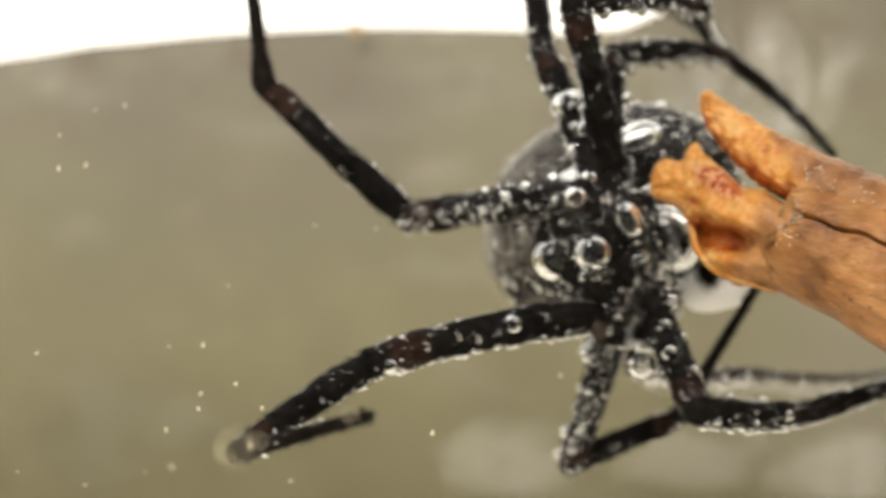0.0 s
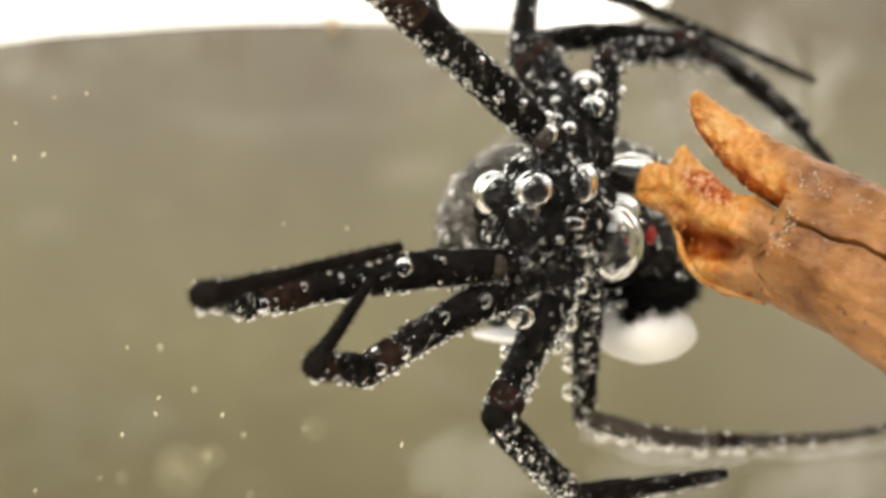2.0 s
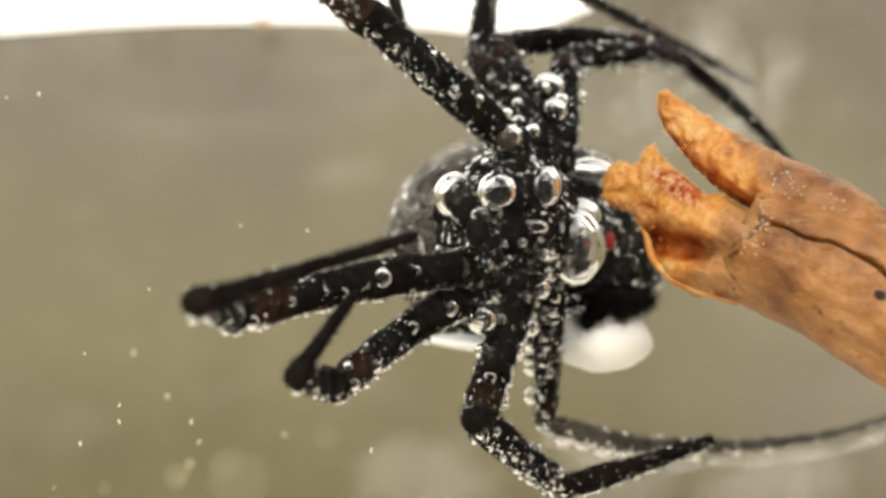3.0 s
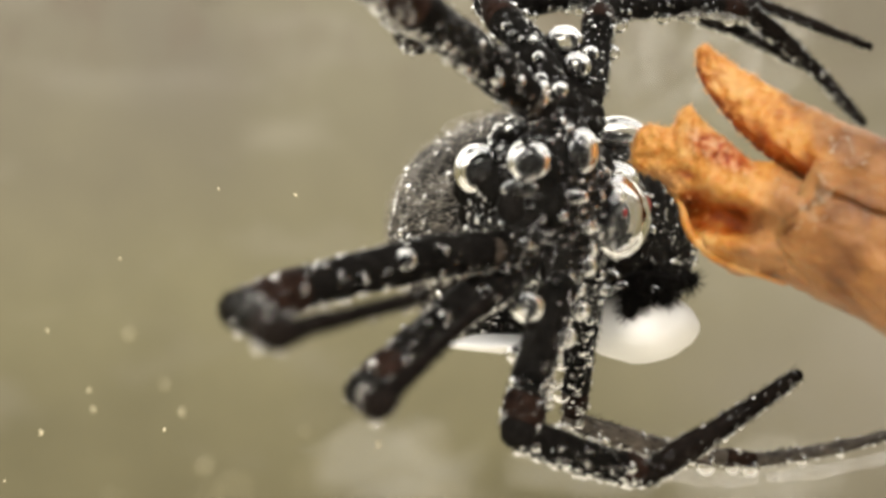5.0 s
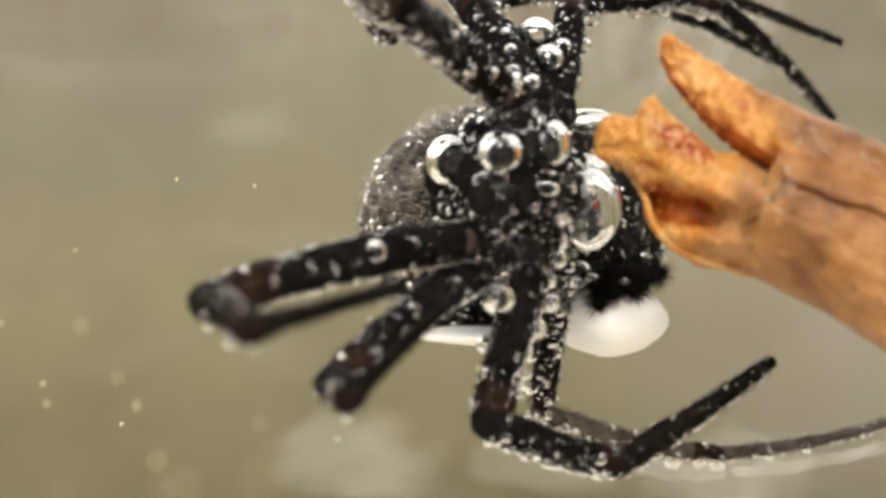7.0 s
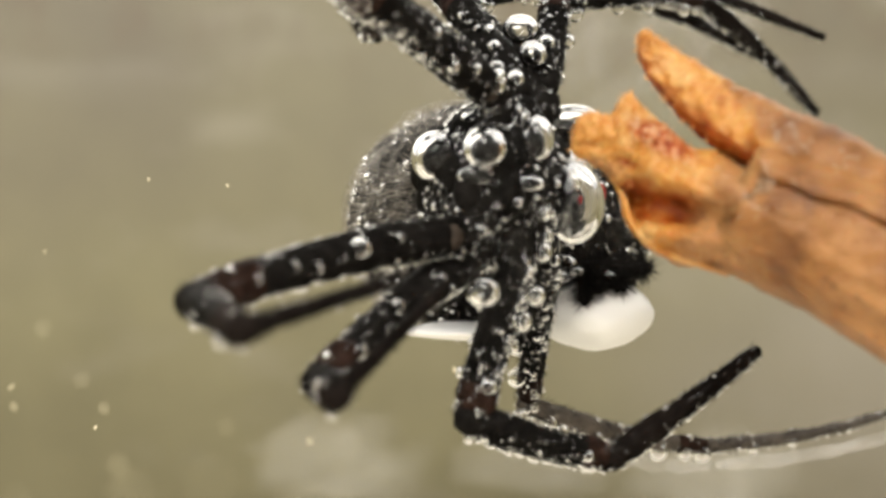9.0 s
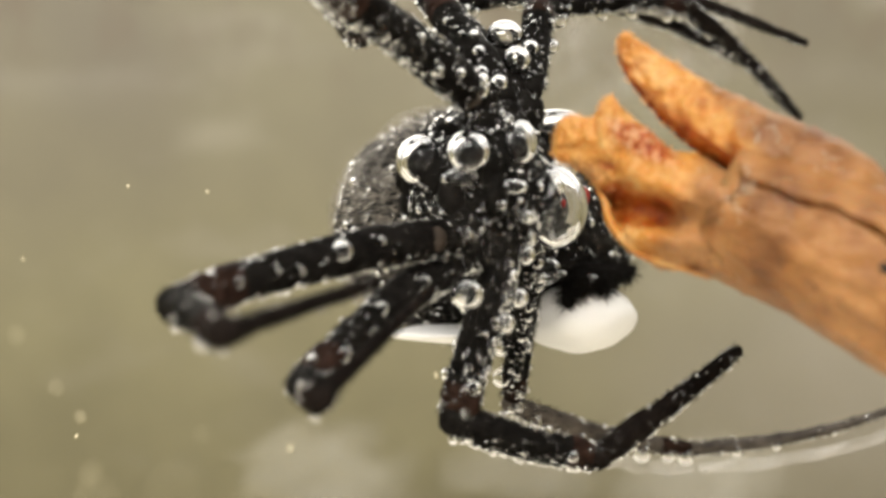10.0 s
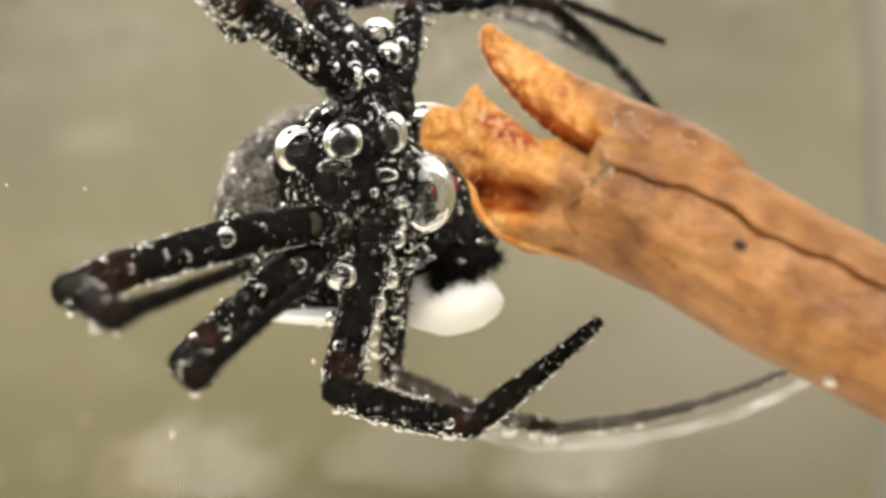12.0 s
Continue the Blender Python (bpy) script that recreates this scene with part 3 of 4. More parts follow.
            verts += [p + t * 0.012, p - t * 0.012, p + d * rng.uniform(0.04, 0.15)]
            faces += [[i, i + 1, i + 2]]
        part("frayed_fibre", (verts, faces), FLECK if o is tube else FRAY, root, "fine frayed fibres", "stuff")
    for centre, along, n, spread in (((7.88, -2.52, 1.25), (0.12, -0.1, 0.62), 26, 0.10), ((8.38, -1.98, 2.42), (0.22, -0.2, 0.10), 24, 0.17), ((8.66, -2.36, 2.12), (0.14, 0, 0.1), 9, 0.14), ((9.6, -2.5, 1.75), (0.2, -0.1, 0), 12, 0.12), ((7.5, -1.0, 1.0), (0.25, 0, -0.8), 16, 0.2)):
        verts, faces = [], []
        for _ in range(n):
            p = np.array(centre) + np.array(along) * rng.uniform(-0.6, 0.6) + np.array([rng.gauss(0, spread), 0, rng.gauss(0, spread)])
            y = surface(p[0], p[2])
            if y is None:
                continue
            p[1] = y - rng.uniform(0.0, 0.04)
            d = Vector((rng.gauss(0, 1), rng.gauss(-0.6, 0.5), rng.gauss(0, 1))).normalized()
            geo = lump(p, (0.014, 0.014, 0.014 + 0.06 * rng.random()), 1, 0.2, 1.0, rng.random(), Vector((0, 0, 1)).rotation_difference(d).to_matrix())
            faces += [[a + len(verts) for a in f] for f in geo[1]]
            verts += list(geo[0])
        part("white_fleck", (verts, faces), FLECK, root, "tuft of white frayed flecks", "stuff")
    return root


STEM_START = (7.55, -0.55, 1.15)
stem()


# ---- the spider ----
def thick(r0, r1, s, slim):
    if slim:
        return r1 + (0.62 * r0 - r1) * (1 - s) + 0.38 * r0 * math.exp(-(s / 0.12) ** 2)
    return r0 + (r1 - r0) * s


def chitin_tube(length, r0, r1, knob=1.12, segs=20, rough=0.17, seed=0.0, slim=False):
    """A leg segment; a slim one is a knob at its joint and a thin rod from there."""
    sec = []
    for k in range(25):
        s = k / 24
        z = length * s
        r = thick(r0, r1, s, slim)
        r *= 0.8 + 0.2 * min(1.0, s / 0.16) if not slim else 1.0
        r *= 1 + (knob - 1) * (0.7 * math.exp(-((s - 0.3) / 0.12) ** 2) + math.exp(-((s - 0.84) / 0.07) ** 2)) - 0.16 * math.exp(-((s - 1.0) / 0.06) ** 2)
        sec.append(((0, 0, z), (r, 0, 0), (0, r, 0)))
    r0 *= 0.8
    cap0 = [((0, 0, -r0 * 0.55), (r0 * 0.45, 0, 0), (0, r0 * 0.45, 0)), ((0, 0, -r0 * 0.3), (r0 * 0.8, 0, 0), (0, r0 * 0.8, 0))]
    cap1 = [((0, 0, length + r1 * 0.35), (r1 * 0.75, 0, 0), (0, r1 * 0.75, 0)), ((0, 0, length + r1 * 0.6), (r1 * 0.35, 0, 0), (0, r1 * 0.35, 0))]
    return loft(cap0 + sec + cap1, segs, rough, seed)


def bristles(rng, length, r0, r1, count, size, slim=False):
    verts, faces = [], []
    for _ in range(count):
        s, a = rng.random(), rng.random() * 2 * math.pi
        r = thick(r0, r1, s, slim) * 0.95
        n = np.array([math.cos(a), math.sin(a), 0])
        d = n * rng.uniform(0.5, 1.0) + np.array([0, 0, rng.uniform(0.3, 1.0)])
        d /= np.linalg.norm(d)
        p = n * r + np.array([0, 0, s * length])
        t = np.cross(d, n) / max(1e-6, np.linalg.norm(np.cross(d, n)))
        b = np.cross(d, t)
        w, h, i = 0.011, size * rng.uniform(0.4, 1.3), len(verts)
        verts += [p + t * w, p - t * w * 0.5 + b * w, p - t * w * 0.5 - b * w, p + d * h]
        faces += [[i, i + 1, i + 3], [i + 1, i + 2, i + 3], [i + 2, i, i + 3]]
    return verts, faces


def beads(rng, length, r0, r1, count, low, high, down=None, slim=False, share=0.45):
    """Places and radii of air beads: in patches all round, and in a row along the underside."""
    places, radii, seed = [], [], rng.uniform(0, 50)
    while len(places) < count:
        s, a = rng.random(), rng.random() * 2 * math.pi
        if down is not None and rng.random() < share:
            a = down + rng.gauss(0, 0.4)
        elif noise.noise(Vector((s * length * 0.9, a * 1.1, seed))) < rng.uniform(-0.45, 0.3):
            continue
        rad = low + (high - low) * rng.random() ** 3
        r = thick(r0, r1, s, slim) + rad * 0.55
        places.append((r * math.cos(a), r * math.sin(a), s * length))
        radii.append(rad)
    return places, radii


def aim(p, q):
    """A pose at p whose z axis points to q, in metres."""
    d = (Vector(q) - Vector(p)).normalized()
    z = Vector((0, 0, 1)).rotation_difference(d).to_matrix().to_4x4()
    return Matrix.Translation(Vector(p) * M) @ z


def between(rows):
    """More rows between the given ones, in which the segments swing and keep their length."""
    out = []
    for a, b in zip(rows, rows[1:]):
        out.append(a)
        for k in range(1, 4):
            f = k / 4
            p = Vector(a[1]).lerp(Vector(b[1]), f)
            row = [a[0] + (b[0] - a[0]) * f, tuple(p)]
            for i in (1, 2, 3):
                u, v = Vector(a[i + 1]) - Vector(a[i]), Vector(b[i + 1]) - Vector(b[i])
                p = p + u.lerp(v, f).normalized() * v.length
                row.append(tuple(p))
            out.append(tuple(row))
    return out + [rows[-1]]


def bowed(geo, length, side):
    """Bends a segment along its length, by a side vector in millimetres at its middle."""
    v = np.array(geo[0], float).reshape(-1, 3)
    f = np.sin(np.pi * np.clip(v[:, 2] / length, 0, 1))
    return v + f[:, None] * np.asarray(side), geo[1]


def leg(spider, rows, radii, beads_n, seed, big=(), bow=(0.1, 0.1, 0.1), slim=False):
    """Three keyed segments from hip to tip; returns them with their rows."""
    rng = random.Random(seed)
    made = []
    names = ("femur", "tibia", "metatarsus")
    rows = between(rows)
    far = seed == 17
    for k in range(3):
        length = (Vector(rows[-1][k + 2]) - Vector(rows[-1][k + 1])).length
        r0, r1, rod = radii[k], radii[k + 1], slim and k == 2
        lie = aim(rows[-1][k + 1], rows[-1][k + 2]).to_3x3().inverted()
        toward, below = lie @ Vector((0, -1, 0)), lie @ Vector((0, -0.3, -1))
        face, down = math.atan2(toward.y, toward.x), math.atan2(below.y, below.x)
        side = -bow[k] * np.array([math.cos(down), math.sin(down), 0])
        tube = join(chitin_tube(length, r0, r1, seed=seed + k * 3.1, slim=rod), lump((0, 0, 0), (r0 * (0.98 if k else 0.86),) * 3, 3, 0.1, 1.5, seed + k))
        # the far leg's outer segments take the haze-paled colour
        ob = part(names[k], bowed(tube, length, side), (HAZED if far else BROWN) if k == 2 else (HAZED if far and k else BLACK), spider)
        if k < 2:
            second_skin(ob, JOINT, lambda c, n: length * 0.80 < c[2] < length * 0.95 + 0.1 * noise.noise(Vector(c) * 3))
        part("bristle_coat", bowed(bristles(rng, length, r0, r1, 800, 0.17, rod), length, side), HAIR, ob, kind="stuff")
        n = int(beads_n * (1, 0.9, 0.6)[k])
        if k and seed in (10, 14, 15):
            n = n // (2, 2, 10)[k] if seed == 10 else n // (1, 5, 10)[k]
        pl, ra = beads(rng, length, r0, r1, n // 2, 0.016, 0.045, down, rod)
        part("bubble_coat", bowed(balls(pl, ra, 1), length, side), MIRROR, ob, "fine silvery air bubbles", "stuff")
        pl, ra = beads(rng, length, r0, r1, n * 4, 0.016, 0.05, down, rod, 0.15)
        part("bubble_coat", bowed(balls(pl, ra, 1), length, side), AIR, ob, "fine silvery air bubbles", "stuff")
        pl, ra = beads(rng, length, r0, r1, n * 3 // 2, 0.03, 0.075, down, rod, 0.3)
        part("bubble_coat", bowed(balls(pl, ra, 2), length, side), AIR, ob, "small silvery air bubbles", "stuff")
        pl, ra = beads(rng, length, r0, r1, n // (2, 2, 3)[k], 0.05, 0.12 if k < 2 else 0.085, down, rod, 0.7)
        for p, r in zip(pl, ra):
            air_bubble(np.array(p) + side * math.sin(math.pi * p[2] / length), r, ob, tuple(rng.uniform(0.8, 1.2) for _ in range(3)))
        for seg, s, turn, r in big:
            if seg == k:
                a, d = (down if turn is None else face + math.radians(turn)), r0 + (r1 - r0) * s + r * 0.25
                air_bubble(np.array([d * math.cos(a), d * math.sin(a), s * length]) + side * math.sin(math.pi * s), r, ob)
        if (seed, k) in ((13, 1), (17, 1), (17, 2)):
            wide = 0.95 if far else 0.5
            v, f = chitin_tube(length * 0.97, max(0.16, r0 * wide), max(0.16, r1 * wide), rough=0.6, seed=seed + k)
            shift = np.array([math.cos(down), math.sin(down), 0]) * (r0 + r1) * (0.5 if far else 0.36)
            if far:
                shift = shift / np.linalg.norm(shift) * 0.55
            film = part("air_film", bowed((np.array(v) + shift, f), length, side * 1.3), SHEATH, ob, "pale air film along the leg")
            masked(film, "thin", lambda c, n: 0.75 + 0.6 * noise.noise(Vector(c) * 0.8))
        keys = [(row[0], aim(row[k + 1], row[k + 2])) for row in rows]
        made.append((ob, keys))
    return made


def air_bubble(p, r, parent, squash=(1, 1, 1)):
    ob = new("air_bubble", BEAD)
    ob.parent = parent
    ob.matrix_local = Matrix.LocRotScale(Vector(p) * M, None, Vector((r * squash[0], r * squash[1], r * squash[2])))
    return ob


first_bead = mesh_object("air_bubble", BALL[3][0] * M, BALL[3][1], AIR)
BEAD = first_bead.data
bpy.data.objects.remove(first_bead)


SPIDER_ROWS = [
    (0.0, pose(0.00255, 0.00020, 0.00032, 24.5, -23.0, 0)),
    (0.2, pose(0.00276, 0.00020, 0.00014, 23.0, -21.2, 0)),
    (0.5, pose(0.00198, 0.00020, 0.00053, 16.5, -10.4, 0)),
    (1.0, pose(0.00165, 0.00020, 0.00191, 9.0, -1.4, 0)),
    (1.5, pose(0.00137, 0.00020, 0.00220, 2.0, 2.5, 0)),
    (2.0, pose(0.00149, 0.00020, 0.00214, 0.5, 3.8, 0)),
    (2.5, pose(0.00136, 0.00020, 0.00216, 0.0, 5.3, 0)),
    (3.0, pose(0.00139, 0.00020, 0.00210, 0.0, 5.2, 0)),
    (5.0, pose(0.00165, 0.00000, 0.00194, 0.0, -0.6, 0)),
    (5.5, pose(0.00175, 0.00000, 0.00192, 0.0, -0.7, 0)),
    (6.0, pose(0.00183, 0.00020, 0.00192, 0.0, -0.5, 0)),
    (6.5, pose(0.00186, 0.00040, 0.00193, 0.0, -0.5, 0)),
    (7.0, pose(0.00190, 0.00070, 0.00195, 0.0, -0.2, 0)),
    (7.2, pose(0.00197, 0.00090, 0.00200, 0.0, 0.3, 0)),
    (9.0, pose(0.00215, 0.00180, 0.00206, 0.0, -0.4, 0)),
    (9.5, pose(0.00222, 0.00240, 0.00211, 0.0, 0.2, 0)),
    (10.0, pose(0.00225, 0.00260, 0.00211, 0.0, -0.0, 0)),
    (10.5, pose(0.00227, 0.00290, 0.00213, 0.0, -0.3, 0)),
    (11.0, pose(0.00228, 0.00320, 0.00214, 0.0, -0.5, 0)),
    (11.5, pose(0.00232, 0.00380, 0.00217, 0.0, 0.1, 0)),
    (12.0, pose(0.00236, 0.00390, 0.00224, 0.0, 1.4, 0)),
]
LEG_U1 = [  # seconds, then hip, knee, ankle and tip in the spider's space, millimetres
    (0.00, (0.30, 1.20, 1.28), (-4.78, 5.56, 1.15), (-6.97, 6.59, 6.52), (-5.63, 9.31, 10.75)),
    (0.25, (0.30, 1.20, 1.28), (-5.61, 4.35, 1.39), (-7.56, 7.77, 5.78), (-6.47, 9.87, 10.41)),
    (0.50, (0.30, 1.20, 1.28), (-5.30, 2.43, 4.74), (-5.10, 6.93, 8.55), (-5.10, 11.18, 11.55)),
    (1.00, (0.30, 1.20, 1.28), (-3.01, -2.72, 5.58), (-2.64, 2.71, 7.86), (-2.55, 7.48, 9.91)),
    (1.50, (0.30, 1.20, 1.28), (-3.14, -3.53, 4.54), (-2.58, 2.20, 3.22), (-4.01, 6.56, 5.66)),
    (2.50, (0.30, 1.20, 1.28), (-4.83, -1.03, 4.96), (-3.09, 4.49, 3.79), (-4.29, 8.48, 6.89)),
    (2.90, (0.30, 1.20, 1.28), (-4.83, -1.03, 4.96), (-3.09, 4.49, 3.79), (-4.29, 8.48, 6.89)),
    (4.80, (0.30, 1.20, 1.28), (-3.42, -3.83, 3.65), (-2.63, 1.97, 2.96), (-3.46, 6.04, 6.09)),
    (5.50, (0.30, 1.20, 1.28), (-3.42, -3.83, 3.65), (-2.63, 1.97, 2.96), (-3.46, 6.04, 6.09)),
]
LEG_U2 = [  # seconds, then hip, knee, ankle and tip in the spider's space, millimetres
    (0.00, (0.88, 2.00, 1.40), (0.90, 5.40, 4.19), (2.18, 9.92, 6.87), (6.38, 14.72, -1.35)),
    (0.25, (0.88, 2.00, 1.40), (0.62, 5.36, 4.24), (1.73, 9.86, 7.00), (6.08, 14.99, -0.94)),
    (0.50, (0.88, 2.00, 1.40), (-0.39, 5.02, 4.34), (-0.12, 9.63, 7.13), (4.76, 16.98, 1.62)),
    (1.00, (0.88, 2.00, 1.40), (-0.41, 5.53, 3.69), (-0.39, 10.38, 6.07), (7.20, 16.64, 2.71)),
    (1.50, (0.88, 2.00, 1.40), (-0.98, 5.11, 3.89), (-1.26, 9.63, 6.84), (8.18, 13.11, 4.21)),
    (2.50, (0.88, 2.00, 1.40), (-1.04, 5.11, 3.85), (-1.09, 9.04, 7.56), (7.36, 14.41, 4.74)),
    (2.90, (0.88, 2.00, 1.40), (-1.04, 5.11, 3.85), (-1.09, 9.04, 7.56), (7.36, 14.41, 4.74)),
    (4.80, (0.88, 2.00, 1.40), (-0.84, 4.91, 4.22), (0.05, 9.41, 7.07), (9.83, 9.74, 3.55)),
    (5.50, (0.88, 2.00, 1.40), (-0.84, 4.91, 4.22), (0.05, 9.41, 7.07), (9.83, 9.74, 3.55)),
]
LEG_U3 = [  # seconds, then hip, knee, ankle and tip in the spider's space, millimetres
    (0.00, (1.45, 2.30, 1.45), (2.28, 2.76, 5.85), (5.63, 6.57, 3.03), (5.92, 11.03, 0.00)),
    (0.25, (1.45, 2.30, 1.45), (1.36, 3.17, 5.86), (4.83, 7.06, 3.32), (5.40, 11.59, 0.43)),
    (0.50, (1.19, 2.60, 1.52), (0.34, 5.61, 4.75), (4.38, 9.59, 3.54), (5.58, 14.10, 0.81)),
    (1.00, (1.19, 2.60, 1.52), (-0.05, 5.91, 4.30), (4.54, 9.44, 4.13), (6.70, 12.87, 0.56)),
    (1.50, (1.19, 2.60, 1.52), (-0.69, 5.48, 4.41), (4.02, 8.84, 4.86), (7.29, 12.72, 3.00)),
    (2.50, (1.19, 2.60, 1.52), (-0.62, 5.59, 4.35), (4.13, 8.86, 4.99), (7.97, 11.93, 2.76)),
    (2.90, (1.19, 2.60, 1.52), (-0.62, 5.59, 4.35), (4.13, 8.86, 4.99), (7.97, 11.93, 2.76)),
    (4.80, (1.19, 2.60, 1.52), (-0.67, 5.72, 4.17), (3.91, 9.23, 4.73), (8.29, 12.03, 3.28)),
    (5.50, (1.19, 2.60, 1.52), (-0.67, 5.72, 4.17), (3.91, 9.23, 4.73), (8.29, 12.03, 3.28)),
]
LEG_U4 = [  # seconds, then hip, knee, ankle and tip in the spider's space, millimetres
    (0.00, (1.61, 2.80, 1.67), (2.69, 5.72, 3.04), (5.86, 8.93, 0.46), (7.87, 10.53, -4.74)),
    (0.25, (1.61, 2.80, 1.67), (2.42, 5.75, 3.15), (5.59, 9.10, 0.75), (7.73, 10.92, -4.33)),
    (0.50, (1.61, 2.80, 1.67), (1.67, 5.57, 3.63), (4.72, 9.65, 2.57), (7.89, 11.98, -1.69)),
    (1.00, (1.61, 2.80, 1.67), (1.96, 5.53, 3.67), (5.00, 9.72, 3.22), (8.41, 12.41, -0.63)),
    (1.50, (1.61, 2.80, 1.67), (1.55, 5.05, 4.22), (4.55, 9.30, 4.20), (8.22, 12.78, 1.37)),
    (2.50, (1.61, 2.80, 1.67), (1.38, 5.21, 4.05), (4.84, 9.03, 4.72), (8.61, 12.59, 2.13)),
    (2.90, (1.61, 2.80, 1.67), (1.38, 5.21, 4.05), (4.84, 9.03, 4.72), (8.61, 12.59, 2.13)),
    (4.80, (1.61, 2.80, 1.67), (2.03, 5.20, 4.04), (6.24, 8.25, 4.39), (10.00, 11.62, 1.55)),
    (5.50, (1.61, 2.80, 1.67), (2.03, 5.20, 4.04), (6.24, 8.25, 4.39), (10.00, 11.62, 1.55)),
]
LEG_B1 = [  # seconds, then hip, knee, ankle and tip in the spider's space, millimetres
    (0.00, (-0.48, 0.40, -1.96), (-6.11, -3.54, 1.27), (-9.48, -6.89, 1.99), (-5.51, -10.11, 2.94)),
    (0.25, (-0.48, 0.40, -1.96), (-6.03, -3.82, 1.05), (-9.28, -7.30, 1.63), (-5.35, -10.55, 2.67)),
    (0.50, (-0.48, 0.40, -1.96), (-6.00, -4.52, -0.23), (-9.67, -7.61, -0.45), (-6.12, -11.27, 0.62)),
    (0.75, (-0.48, 0.40, -1.96), (-5.40, -5.35, -1.23), (-9.13, -8.31, -1.79), (-5.76, -12.19, -1.01)),
    (1.00, (-0.48, 0.40, -1.96), (-5.53, -5.26, -1.62), (-7.45, -9.61, -2.28), (-3.42, -12.88, -1.89)),
    (1.50, (-0.48, 0.40, -1.96), (-7.22, -2.96, -2.93), (-7.10, -7.76, -2.81), (-3.89, -3.74, -2.05)),
    (2.50, (-0.48, 0.40, -1.96), (-5.71, -4.87, -3.58), (-5.75, -9.65, -3.18), (-1.43, -7.41, -1.37)),
    (2.90, (-0.48, 0.40, -1.96), (-5.71, -4.87, -3.58), (-5.75, -9.65, -3.18), (-1.43, -7.41, -1.37)),
    (4.80, (-0.48, 0.40, -1.96), (-6.18, -4.47, -3.21), (-5.02, -9.12, -3.51), (-2.35, -4.69, -2.94)),
    (5.50, (-0.48, 0.40, -1.96), (-6.18, -4.47, -3.21), (-5.02, -9.12, -3.51), (-2.35, -4.69, -2.94)),
    (9.50, (-0.48, 0.40, -1.96), (-6.27, -4.30, -3.40), (-4.92, -8.89, -3.82), (-2.03, -4.65, -2.95)),
    (11.00, (-0.48, 0.40, -1.96), (-6.52, -3.95, -3.49), (-5.10, -8.51, -3.92), (-2.24, -4.27, -3.00)),
    (12.00, (-0.48, 0.40, -1.96), (-6.21, -4.32, -3.57), (-4.87, -8.90, -4.00), (-2.25, -4.52, -3.02)),
]
LEG_B2 = [  # seconds, then hip, knee, ankle and tip in the spider's space, millimetres
    (0.00, (-0.46, 0.60, -2.68), (-3.37, 2.22, -6.80), (0.03, 2.33, -6.90), (4.01, 2.53, -3.88)),
    (0.25, (-0.46, 0.60, -2.68), (-3.21, 2.40, -6.84), (0.19, 2.56, -6.82), (3.98, 2.42, -3.56)),
    (0.50, (-0.46, 0.60, -2.68), (-4.91, -2.09, -3.70), (-5.06, -5.42, -4.35), (-3.53, -1.49, -7.03)),
    (0.70, (-0.46, 0.60, -2.68), (-4.35, -3.00, -2.77), (-6.66, -5.45, -3.26), (-7.84, -10.01, -1.54)),
    (0.85, (-0.46, 0.60, -2.68), (-3.33, -3.86, -2.69), (-5.74, -6.03, -3.73), (-6.31, -10.74, -2.13)),
    (1.00, (-0.46, 0.60, -2.68), (-4.12, -3.09, -3.71), (-5.63, -6.11, -4.14), (-6.88, -1.29, -4.53)),
    (1.50, (-0.46, 0.60, -2.68), (-4.00, -2.88, -4.53), (-4.74, -6.19, -4.33), (-4.30, -1.72, -2.14)),
    (2.50, (-0.46, 0.60, -2.68), (-3.36, -3.08, -5.16), (-3.92, -6.41, -4.76), (-3.02, -2.05, -2.47)),
    (2.90, (-0.46, 0.60, -2.68), (-3.36, -3.08, -5.16), (-3.92, -6.41, -4.76), (-3.02, -2.05, -2.47)),
    (4.80, (-0.46, 0.60, -2.68), (-3.69, -2.90, -5.01), (-3.23, -6.27, -5.03), (-0.90, -2.35, -2.98)),
    (5.50, (-0.46, 0.60, -2.68), (-3.69, -2.90, -5.01), (-3.23, -6.27, -5.03), (-0.90, -2.35, -2.98)),
    (9.50, (-0.46, 0.60, -2.68), (-3.74, -2.70, -5.21), (-3.26, -6.06, -5.30), (-0.94, -2.20, -3.12)),
    (12.00, (-0.46, 0.60, -2.68), (-3.74, -2.66, -5.26), (-3.31, -6.03, -5.42), (-0.77, -2.27, -3.30)),
]
